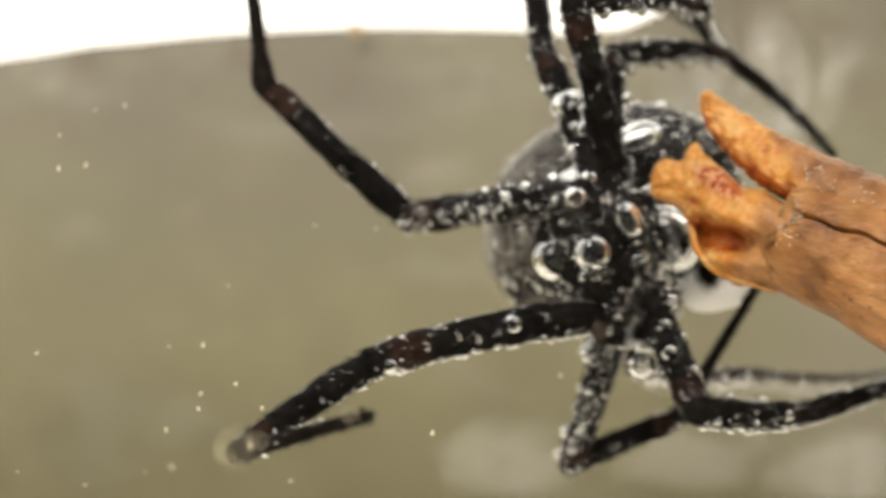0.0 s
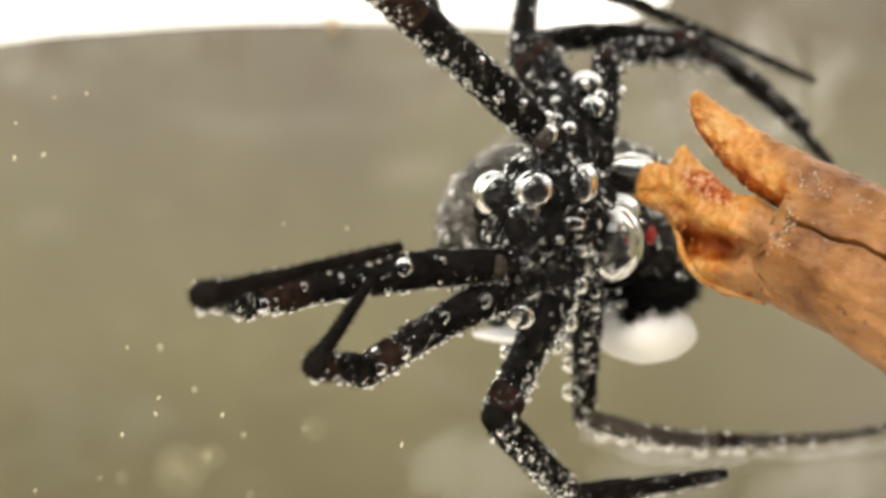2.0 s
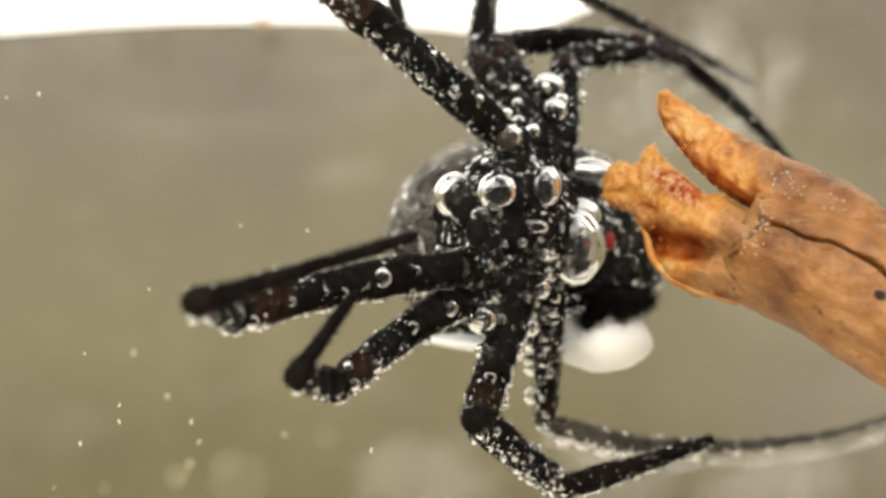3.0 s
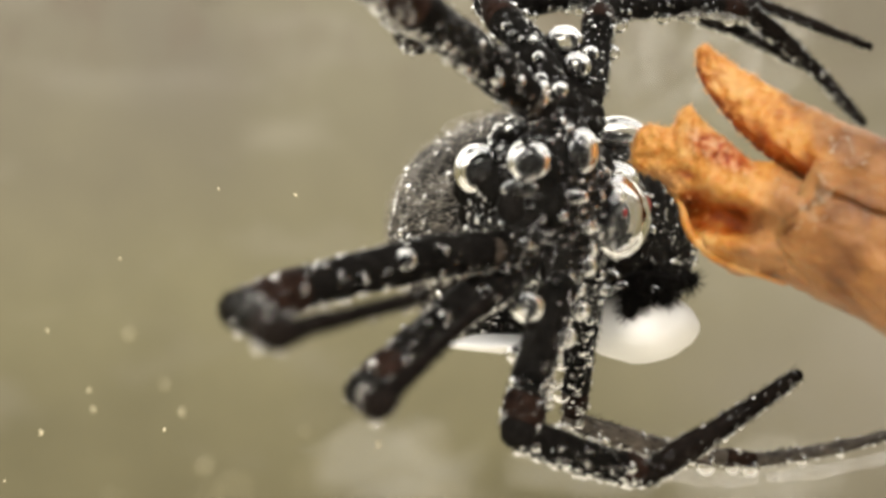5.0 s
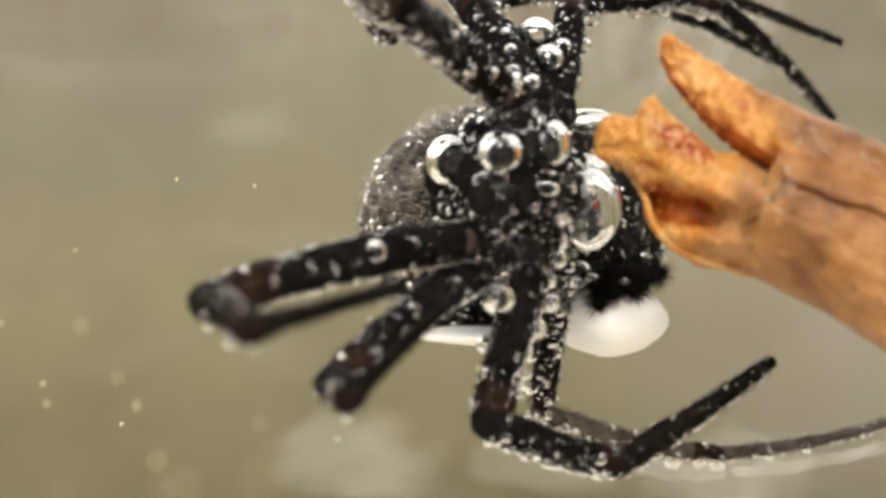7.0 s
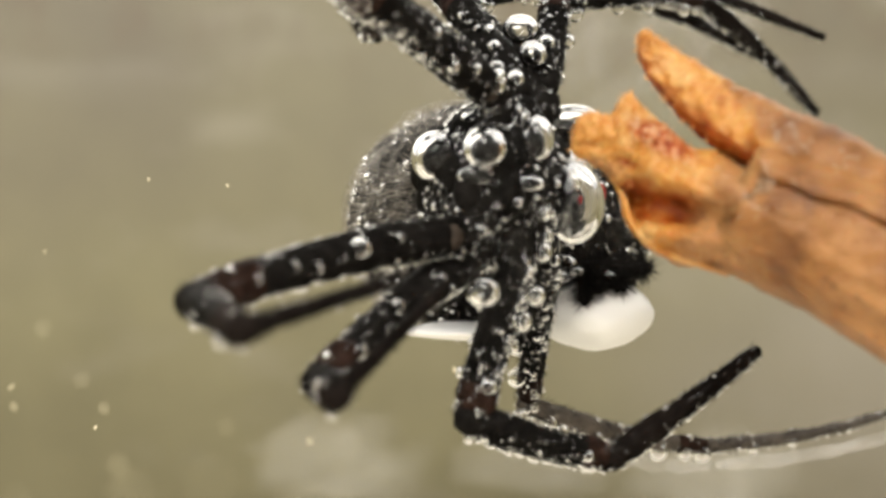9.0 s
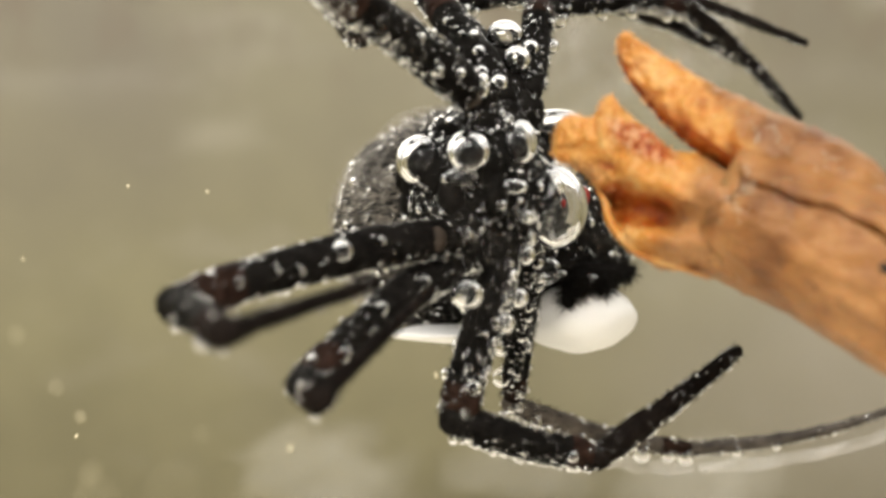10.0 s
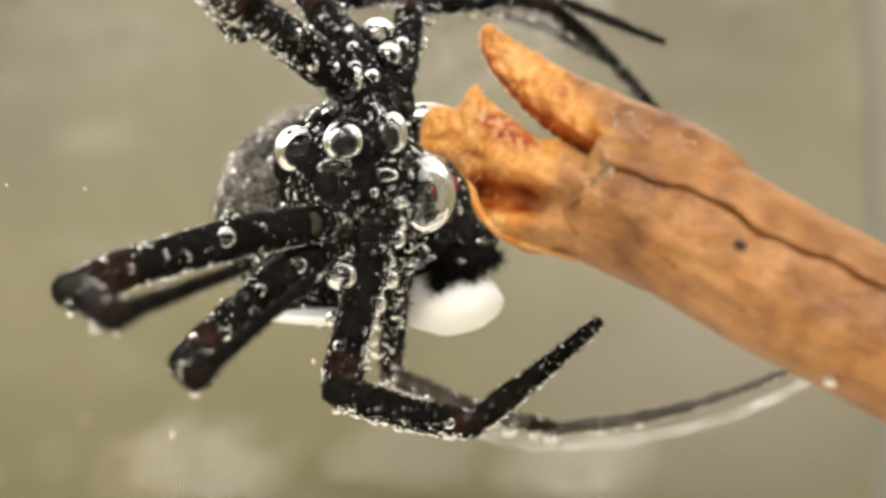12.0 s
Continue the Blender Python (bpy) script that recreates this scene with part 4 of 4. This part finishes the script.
LEG_B3 = [  # seconds, then hip, knee, ankle and tip in the spider's space, millimetres
    (0.00, (0.80, 1.00, -2.67), (0.88, -2.41, -4.36), (3.24, -0.86, -6.58), (7.12, 0.76, -7.90)),
    (0.25, (0.80, 1.00, -2.67), (0.99, -2.46, -4.23), (3.36, -0.77, -6.35), (7.20, 1.02, -7.55)),
    (0.50, (0.80, 1.00, -2.67), (-0.74, -1.73, -4.81), (2.16, -2.19, -6.89), (6.08, -0.42, -7.82)),
    (1.00, (0.80, 1.00, -2.67), (-1.79, 0.12, -5.30), (-0.64, 1.66, -8.34), (1.85, 4.86, -10.07)),
    (1.50, (0.80, 1.00, -2.67), (-1.00, 0.28, -5.94), (0.63, 2.34, -8.40), (4.76, 3.87, -8.41)),
    (2.50, (0.80, 1.00, -2.67), (0.06, -1.10, -5.75), (2.32, 1.09, -7.50), (6.15, 2.72, -6.07)),
    (2.90, (0.80, 1.00, -2.67), (0.06, -1.10, -5.75), (2.32, 1.09, -7.50), (6.15, 2.72, -6.07)),
    (4.80, (0.80, 1.00, -2.67), (-0.26, -0.20, -6.11), (2.78, 1.34, -7.26), (6.49, 2.03, -4.99)),
    (5.50, (0.80, 1.00, -2.67), (-0.26, -0.20, -6.11), (2.78, 1.34, -7.26), (6.49, 2.03, -4.99)),
    (7.00, (0.80, 1.00, -2.67), (-0.24, -0.28, -6.09), (2.82, 1.24, -7.24), (6.48, 1.29, -4.79)),
    (9.50, (0.80, 1.00, -2.67), (-0.31, 0.65, -6.29), (3.08, 1.38, -7.27), (6.63, 2.02, -4.76)),
    (12.00, (0.80, 1.00, -2.67), (-0.12, -0.35, -6.10), (3.20, 0.65, -7.07), (6.63, 1.71, -4.53)),
]
LEG_B4 = [  # seconds, then hip, knee, ankle and tip in the spider's space, millimetres
    (0.00, (1.54, 2.00, -2.55), (-0.60, 4.31, -5.76), (2.41, 8.20, -9.53), (7.43, 11.93, -13.86)),
    (0.25, (1.54, 2.00, -2.55), (-0.54, 4.49, -5.67), (2.51, 8.54, -9.25), (7.55, 12.49, -13.33)),
    (0.50, (1.54, 2.00, -2.55), (0.04, 4.80, -5.73), (3.23, 9.44, -8.34), (8.67, 14.03, -11.01)),
    (1.00, (1.54, 2.00, -2.55), (0.83, 4.73, -6.06), (5.95, 7.86, -7.62), (12.13, 12.24, -8.27)),
    (1.50, (1.54, 2.00, -2.55), (1.26, 4.54, -6.25), (6.11, 8.34, -6.96), (11.52, 13.66, -6.58)),
    (2.50, (1.54, 2.00, -2.55), (1.70, 4.76, -6.10), (6.33, 8.84, -6.73), (12.68, 12.82, -5.48)),
    (2.90, (1.54, 2.00, -2.55), (1.70, 4.76, -6.10), (6.33, 8.84, -6.73), (12.68, 12.82, -5.48)),
    (4.80, (1.54, 2.00, -2.55), (1.27, 4.49, -6.28), (6.45, 7.63, -7.62), (13.38, 10.33, -6.03)),
    (5.50, (1.54, 2.00, -2.55), (1.27, 4.49, -6.28), (6.45, 7.63, -7.62), (13.38, 10.33, -6.03)),
    (9.50, (1.54, 2.00, -2.55), (1.23, 4.51, -6.27), (6.37, 7.68, -7.68), (13.54, 9.79, -6.32)),
    (12.00, (1.54, 2.00, -2.55), (1.39, 4.87, -6.01), (6.46, 7.96, -7.82), (13.82, 8.13, -5.94)),
]

def scatter(rng, centre, size, n, low, high, front=None):
    pl, ra = [], []
    for _ in range(n):
        d = Vector((rng.gauss(0, 1), rng.gauss(-0.3, 1), rng.gauss(0, 1))).normalized()
        if front:
            d.y = -abs(d.y)
        r = low + (high - low) * rng.random() ** 3
        pl.append(tuple(c + a * (q + r * 0.6) for c, a, q in zip(centre, d, size)))
        ra.append(r)
    return pl, ra


def hair_coat(rng, centre, size, n, long, wide=0.012, flank=None):
    verts, faces = [], []
    for _ in range(n):
        d = np.array(Vector((rng.gauss(0, 1), rng.gauss(-0.3, 1), rng.gauss(0, 1))).normalized()[:])
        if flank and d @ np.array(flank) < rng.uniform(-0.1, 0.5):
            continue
        p = np.array(centre) + d * np.array(size) * 0.98
        g = d / np.array(size)
        g = g / np.linalg.norm(g) + np.array([rng.gauss(0, 0.35), rng.gauss(0.2, 0.35), rng.gauss(-0.2, 0.35)])
        g /= np.linalg.norm(g)
        t = np.cross(g, [0.3, 0.2, 0.9])
        t /= np.linalg.norm(t)
        b = np.cross(g, t)
        h, w, i = long * rng.uniform(0.4, 1.1), wide, len(verts)
        verts += [p + t * w, p - t * w * 0.5 + b * w, p - t * w * 0.5 - b * w, p + g * h]
        faces += [[i, i + 1, i + 3], [i + 1, i + 2, i + 3], [i + 2, i, i + 3]]
    return verts, faces


def spider():
    root = thing("spider", "black spider under water, covered in silvery air bubbles", "spider", SPIDER_ROWS[0][1])
    rng = random.Random(4)
    head, head_size = (0.3, 2.0, -0.85), (1.85, 1.75, 2.0)
    belly, belly_size = (0.72, 8.0, -1.66), (4.1, 4.3, 3.25)
    part("cephalothorax", lump(head, head_size, 4, 0.14, 1.3, 1.0), BLACK, root)
    abdomen = part("abdomen", lump(belly, belly_size, 4, 0.06, 1.0, 7.0), BLACK, root)
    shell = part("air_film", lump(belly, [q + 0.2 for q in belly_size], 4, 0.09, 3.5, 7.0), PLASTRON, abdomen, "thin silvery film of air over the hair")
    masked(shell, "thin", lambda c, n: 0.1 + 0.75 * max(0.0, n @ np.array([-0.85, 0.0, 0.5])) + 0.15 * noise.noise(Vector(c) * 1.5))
    part("red_mark", lump((3.05, 4.1, -0.95), (0.15, 0.2, 0.26), 3, 0.15, 1.0, 2.0), RED, root, "small red mark")
    part("bristle_coat", hair_coat(rng, belly, belly_size, 2600, 0.38), HAIR, abdomen, kind="stuff")
    part("bristle_coat", hair_coat(rng, head, head_size, 1000, 0.22), HAIR, root, kind="stuff")
    for rows in (LEG_U1, LEG_U2, LEG_U3, LEG_U4, LEG_B1, LEG_B2, LEG_B3, LEG_B4):
        hip = Vector(rows[-1][1])
        inner = hip.lerp(Vector(head), 0.25)
        part("coxa", lump(inner, (0.66, 0.66, 0.66), 3, 0.16, 1.4, hip.x), BLACK, root)
        pl, ra = scatter(rng, inner, (0.66, 0.66, 0.66), 150, 0.014, 0.06, True)
        part("bubble_coat", balls(pl, ra, 2), AIR, root, "fine silvery air bubbles", "stuff")
        for p, r in zip(*scatter(rng, inner, (0.66, 0.66, 0.66), 7, 0.07, 0.17, True)):
            air_bubble(p, r, root)
    for rows in (LEG_B1, LEG_U1):
        hip, knee = Vector(rows[-1][1]), Vector(rows[-1][2])
        part("trochanter", lump(hip.lerp(knee, 0.05) + Vector((0, -0.42, 0)), (0.24, 0.16, 0.3), 3, 0.1, 1.0, 4.0), DULL, root, "grey-brown soft joint")
    part("chelicera", lump((-0.95, 1.75, -0.4), (0.75, 0.8, 1.0), 4, 0.12, 1.2, 2.0), BLACK, root)
    for side in (-1, 1):
        part("palp", lump((0.1 + side * 0.5, 0.55, -1.0), (0.34, 0.5, 0.62), 3, 0.15, 1.3, side), BLACK, root)
    large = ((0, 0.12, 0, 0.52, (1, 1, 1)), (-1.13, 1.2, -0.15, 0.62, (0.95, 1, 1)), (1.24, 0.6, 0.25, 0.46, (0.85, 1, 1.2)),
             (2.15, 2.6, -0.35, 0.6, (1, 1, 0.8)), (-0.07, -0.75, -3.3, 0.38, (1, 1, 0.95)), (-0.1, 0.1, -1.9, 0.2, (1, 1, 1)), (1.35, 0.35, -2.4, 0.22, (1, 1, 1.1)),
             (1.15, 0.0, -3.4, 0.24, (1, 1, 1)), (0.85, 0.0, -4.0, 0.23, (1, 1, 1.1)), (1.25, 2.6, 2.4, 0.35, (1, 1, 1)), (1.0, 3.4, 3.1, 0.42, (1.1, 1, 0.9)),
             (-0.2, 0.25, -0.62, 0.3, (1.5, 0.8, 0.8)), (1.0, 0.35, -0.8, 0.28, (1.4, 0.8, 0.7)), (0.2, 0.6, 1.5, 0.3, (1, 1, 1)), (0.75, 1.0, 1.7, 0.2, (1, 1, 1)),
             (2.4, 4.4, 0.9, 0.6, (1.2, 1, 0.7)), (2.1, 4.2, -2.8, 0.4, (1, 1, 1)), (1.95, 3.5, -3.0, 0.17, (1.3, 1, 0.8)), (2.4, 3.5, -2.9, 0.15, (1.2, 1, 0.8)), (3.2, 3.7, -3.0, 0.13, (1.4, 1, 0.8)),
             (1.35, 0.3, -1.5, 0.17, (1, 1, 1)), (0.75, 0.0, -1.25, 0.13, (1, 1, 1)), (0.3, 0.1, -1.3, 0.11, (1, 1, 1)), (1.45, 0.6, -2.0, 0.14, (1, 1, 1.2)))
    for x, y, z, r, q in large:
        air_bubble((x, y, z), r, root, q)
    # air pockets: the bright reflection is painted as white
    part("air_pocket", lump((3.0, 5.2, -4.05), (1.5, 1.7, 0.95), 4, 0.05, 0.7, 3.0), PAINTED_GLEAM, abdomen, "air pocket under the belly, its bright reflection painted white")
    part("air_pocket", lump((-0.2, 5.4, -4.5), (1.7, 1.8, 0.24), 4, 0.06, 0.7, 5.0), PAINTED_GLEAM, abdomen, "air pocket under the belly, its bright reflection painted white")
    part("air_pocket", lump((0.2, 4.0, 0.55), (0.75, 0.6, 0.42), 4, 0.15, 1.0, 8.0), PAINTED_GLEAM, root, "air pocket behind the head, its bright reflection painted white")
    for c, q in (((3.2, 4.5, -2.95), (0.95, 0.6, 0.3)), ((4.0, 5.0, -2.9), (0.45, 0.5, 0.22)), ((2.62, 3.75, -3.45), (0.16, 0.2, 0.42)), ((2.9, 3.8, -3.25), (0.25, 0.2, 0.28)), ((3.5, 3.9, -3.2), (0.2, 0.2, 0.2))):
        part("belly_fold", lump(c, q, 3, 0.2, 1.2, c[0]), BLACK, abdomen, "hairy black fold over the air pocket")
        part("bristle_coat", hair_coat(rng, c, q, 420, 0.42, 0.009), HAIR, abdomen, kind="stuff")
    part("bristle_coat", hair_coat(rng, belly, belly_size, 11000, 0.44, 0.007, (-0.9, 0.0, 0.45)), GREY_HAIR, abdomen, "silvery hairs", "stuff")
    part("air_bubble", lump((2.12, 1.65, -1.25), (0.8, 0.8, 1.02), 4, 0.03, 0.8, 1.0), AIR, root, "large mirroring air bubble")
    def clear(places, radii):
        """Leaves out the small bubbles that would lie inside a large one."""
        keep = [i for i, p in enumerate(places) if all((p[0] - x) ** 2 + (p[1] - y) ** 2 + (p[2] - z) ** 2 > (r * 1.05) ** 2 for x, y, z, r, _ in large)]
        return [places[i] for i in keep], [radii[i] for i in keep]

    for on, centre, size, n, low, high, front in ((root, head, head_size, 1700, 0.014, 0.05, True), (abdomen, belly, belly_size, 2600, 0.018, 0.06, False)):
        pl, ra = clear(*scatter(rng, centre, size, n, low, high, front))
        part("bubble_coat", balls(pl, ra, 1), AIR, on, "fine silvery air bubbles", "stuff")
        pl, ra = clear(*scatter(rng, centre, size, n // 6, high * 0.7, high * 1.5, front))
        part("bubble_coat", balls(pl, ra, 2), AIR, on, "small silvery air bubbles", "stuff")
        pl, ra = clear(*scatter(rng, centre, size, n // (12 if front else 7), low * 1.2, high * (0.9 if front else 2.0), front))
        part("bubble_coat", balls(pl, ra, 1), MIRROR, on, "fine silvery air bubbles", "stuff")
        pl, ra = clear(*scatter(rng, centre, size, n // (11 if front else 10), high, high * 2.4, front))
        for p, r in zip(pl, ra):
            air_bubble(p, r, on)
    legs = []
    for i, (rows, radii, n, big, bow) in enumerate((
            (LEG_U1, (0.52, 0.46, 0.36, 0.14), 110, ((0, 0.25, 10, 0.14), (0, 0.35, -20, 0.16), (0, 0.5, 20, 0.12), (0, 0.12, 40, 0.16)), (0.1, 0.1, 0.1)),
            (LEG_U2, (0.42, 0.38, 0.26, 0.12), 80, ((0, 0.3, 10, 0.16), (0, 0.15, -20, 0.2), (0, 0.45, 30, 0.13)), (0.1, 0.1, 0.1)),
            (LEG_U3, (0.44, 0.38, 0.30, 0.13), 80, ((1, 0.2, None, 0.2), (1, 0.5, None, 0.18), (1, 0.8, None, 0.2)), (0.1, 0.25, 0.2)),
            (LEG_U4, (0.36, 0.38, 0.27, 0.15), 60, ((1, 0.1, None, 0.24), (1, 0.4, None, 0.2), (1, 0.6, None, 0.2), (1, 0.85, None, 0.2), (0, 0.5, 90, 0.2), (0, 0.3, -20, 0.22)), (0.1, 0.2, 0.2)),
            (LEG_B1, (0.50, 0.42, 0.31, 0.13), 110, ((0, 0.97, -30, 0.2), (0, 0.45, 5, 0.25), (0, 0.82, 0, 0.13), (0, 0.68, 0, 0.09), (0, 0.6, -20, 0.1), (0, 0.3, 10, 0.12)), (0.18, 0.05, 0.0)),
            (LEG_B2, (0.46, 0.38, 0.29, 0.11), 90, ((0, 0.96, -20, 0.17), (0, 0.93, 40, 0.13), (0, 0.25, 0, 0.22), (0, 0.5, 10, 0.15), (0, 0.8, -20, 0.18)), (0.15, 0.05, 0.0)),
            (LEG_B3, (0.46, 0.44, 0.35, 0.16), 90, ((0, 0.3, 60, 0.2), (0, 0.55, 80, 0.22), (0, 0.75, 30, 0.16), (0, 0.8, -80, 0.2), (1, 0.3, -90, 0.16), (1, 0.6, -70, 0.17), (1, 0.8, 0, 0.15)), (0.05, -0.12, -0.05)),
            (LEG_B4, (0.44, 0.29, 0.19, 0.06), 60, ((0, 0.4, 80, 0.26), (0, 0.6, 90, 0.28), (0, 0.8, 70, 0.26), (1, 0.1, 60, 0.28), (1, 0.22, None, 0.22), (1, 0.35, None, 0.27), (1, 0.5, None, 0.2), (1, 0.7, None, 0.26), (1, 0.85, None, 0.2), (1, 0.95, None, 0.24), (2, 0.15, None, 0.16), (2, 0.3, None, 0.14)), (0.1, -0.25, -0.35)))):
        legs += leg(root, rows, radii, n, 10 + i, big, bow, i in (0, 4, 5))
    return root, legs, abdomen


SPIDER, LEG_PARTS, ABDOMEN = spider()


# ---- silk film behind the stem ----
FILM = [
    (3.7, 13.5, 8.3),
    (12.2, 14.0, 9.5),
    (10.6, 14.0, 3.35),
    (3.7, 13.5, 2.2),
]


def translucent_film(corners, mat, label, wave=1.0):
    a, b, c, d = (np.array(p) for p in corners)
    n, verts, faces = 40, [], []
    for side in (0.0, 0.02):
        for i in range(n + 1):
            for k in range(n + 1):
                u, v = i / n, k / n
                p = (a * (1 - u) + b * u) * (1 - v) + (d * (1 - u) + c * u) * v
                w = wave * (0.14 * math.sin(7 * v + 5 * u + 4 * noise.noise(Vector((u * 3, v * 3, 0)))) + 0.1 * noise.noise(Vector((u * 6, v * 9, 2))))
                e = 0.12 * noise.noise(Vector((u * 5, v * 5, 7)))
                verts.append(p + np.array([e, w + side, e]))
    m = (n + 1) ** 2
    for i in range(n):
        for k in range(n):
            q = [i * (n + 1) + k, (i + 1) * (n + 1) + k, (i + 1) * (n + 1) + k + 1, i * (n + 1) + k + 1]
            faces += [q, [m + x for x in q[::-1]]]
    ob = mesh_object("translucent_film", np.array(verts) * M, faces, mat)

    def thin(i, k):
        u, v = 2 * i / n - 1, 2 * k / n - 1
        r = math.hypot(u, v) + 0.35 * noise.noise(Vector((u * 1.6 + a[0], v * 1.6, 1))) + 0.12 * noise.noise(Vector((u * 4, v * 4, a[0])))
        return min(1.0, max(0.0, (0.98 - r) * 1.6))

    field = ob.data.attributes.new("thin", "FLOAT", "POINT")
    field.data.foreach_set("value", [thin(i, k) for _ in range(2) for i in range(n + 1) for k in range(n + 1)])
    tagged(ob, label, "silk", kind="stuff")


translucent_film(FILM, SILK, "thin pale translucent silk film behind the stem")
# added sheets that stand in for blurred pale blobs along the bottom
for x0, x1, z0, z1, y in ((-4.9, 1.0, -9.2, -5.6, 20), (7.0, 13.6, -9.6, -6.0, 21), (2.0, 7.6, -9.0, -6.0, 22)):
    translucent_film(((x0, y, z1), (x1, y + 1, z1 + 0.3), (x1 + 0.6, y, z0), (x0 - 0.4, y + 1, z0)), WISP, "added pale translucent sheet for the blurred pale blobs low down", 0.3)


# ---- drifting debris ----
BUG = [
    (-11.21, 42.60, 11.51),
]

def rim_debris():
    x, y, z = BUG[0]
    root = thing("rim_debris", "small tan crumb stuck to the tub rim", "debris", Matrix.Translation((x * M, y * M, z * M)))
    for k, (dx, dz, r) in enumerate(((0, 0.55, 0.2), (0.1, 0.25, 0.22))):
        part("crumb", lump((dx, 0, dz), (r, r, r * 1.2), 3, 0.25, 1.5, k), BRIT, root)


rim_debris()

SPECKS = [
    (-7.82, 1.00, -0.38),
    (-8.16, -1.00, -3.29),
    (-9.41, 0.00, -4.35),
    (-5.88, 4.00, 1.35),
    (-7.44, 6.00, -4.83),
    (-12.36, 0.00, 3.94),
    (-11.92, 1.00, 3.15),
    (-11.02, 2.00, 4.90),
    (-12.78, -1.00, -2.12),
    (-12.11, 1.00, -5.98),
    (-13.73, 0.00, -5.50),
    (-6.03, -9.00, -1.65),
    (-10.89, 3.00, -5.82),
    (-3.70, -16.00, -3.65),
    (-2.93, -20.00, -3.12),
    (-4.26, -12.00, -3.72),
    (-3.81, -10.00, -4.71),
    (-2.80, -9.00, -3.38),
    (-5.51, -8.00, -2.63),
    (-9.29, 0.00, -2.02),
    (-11.62, 1.00, 4.71),
    (-12.40, 0.00, 3.01),
    (-7.71, -3.00, -3.56),
    (-5.56, -5.00, -3.41),
    (-5.48, -14.00, -3.97),
    (-1.66, -2.00, -4.33),
    (-3.89, 3.00, 1.19),
    (1.47, 2.00, -3.06),
]

FLAKES = [
    (-0.26, -30.11, -2.13, 0.08),
    (-1.77, -22.24, -2.73, 0.045),
    (-0.43, -21.06, -2.41, 0.045),
]


def debris():
    for x, y, z, r in FLAKES:
        v, f = lump((0, 0, 0), (r, 0.3 * r, 0.9 * r), 2, 0.3, 1.0, x)
        ob = mesh_object("debris_flake", np.array(v) * M, f, SPECK)
        ob.matrix_world = pose(x * M, y * M, z * M, 0, 20 * x, 0)
        tagged(ob, "pale flake drifting close before the lens", "debris", "flakes in the water")
    rng = random.Random(21)
    for x, y, z in SPECKS:
        k = rng.uniform(0.4, 0.85)
        v, f = lump((0, 0, 0), (0.045 * k, 0.04 * k, 0.10 * k), 2, 0.3, 1.0, x)
        ob = mesh_object("debris_speck", np.array(v) * M, f, SPECK)
        ob.matrix_world = pose(x * M, y * M, z * M, rng.uniform(-20, 20), rng.uniform(-40, 40), 0)
        tagged(ob, "tiny pale speck drifting in the water", "debris", "specks in the water")


debris()


WAIST = Matrix.Translation((0.0005, 0.0035, -0.001))


def motions():
    walk(SPIDER, SPIDER_ROWS)
    walk(ABDOMEN, [(t, WAIST @ pose(0, 0, lift * M, nod, 0, swing) @ WAIST.inverted()) for t, nod, swing, lift in ((0.0, -10, 0, 0), (0.25, -9, 3, 0), (0.5, -1, 8, 0.1), (1.0, 1, 2, 0.3), (1.5, 1, 0, 0.35), (2.5, 0, 0, 0.4), (3.2, 0, 0, 0.35), (4.8, 0, 0, 0.1), (5.5, 0, 0, 0.08), (12.0, 0, 0, 0))])
    for ob, keys in LEG_PARTS:
        walk(ob, keys + [(12.0, keys[-1][1])])


motions()
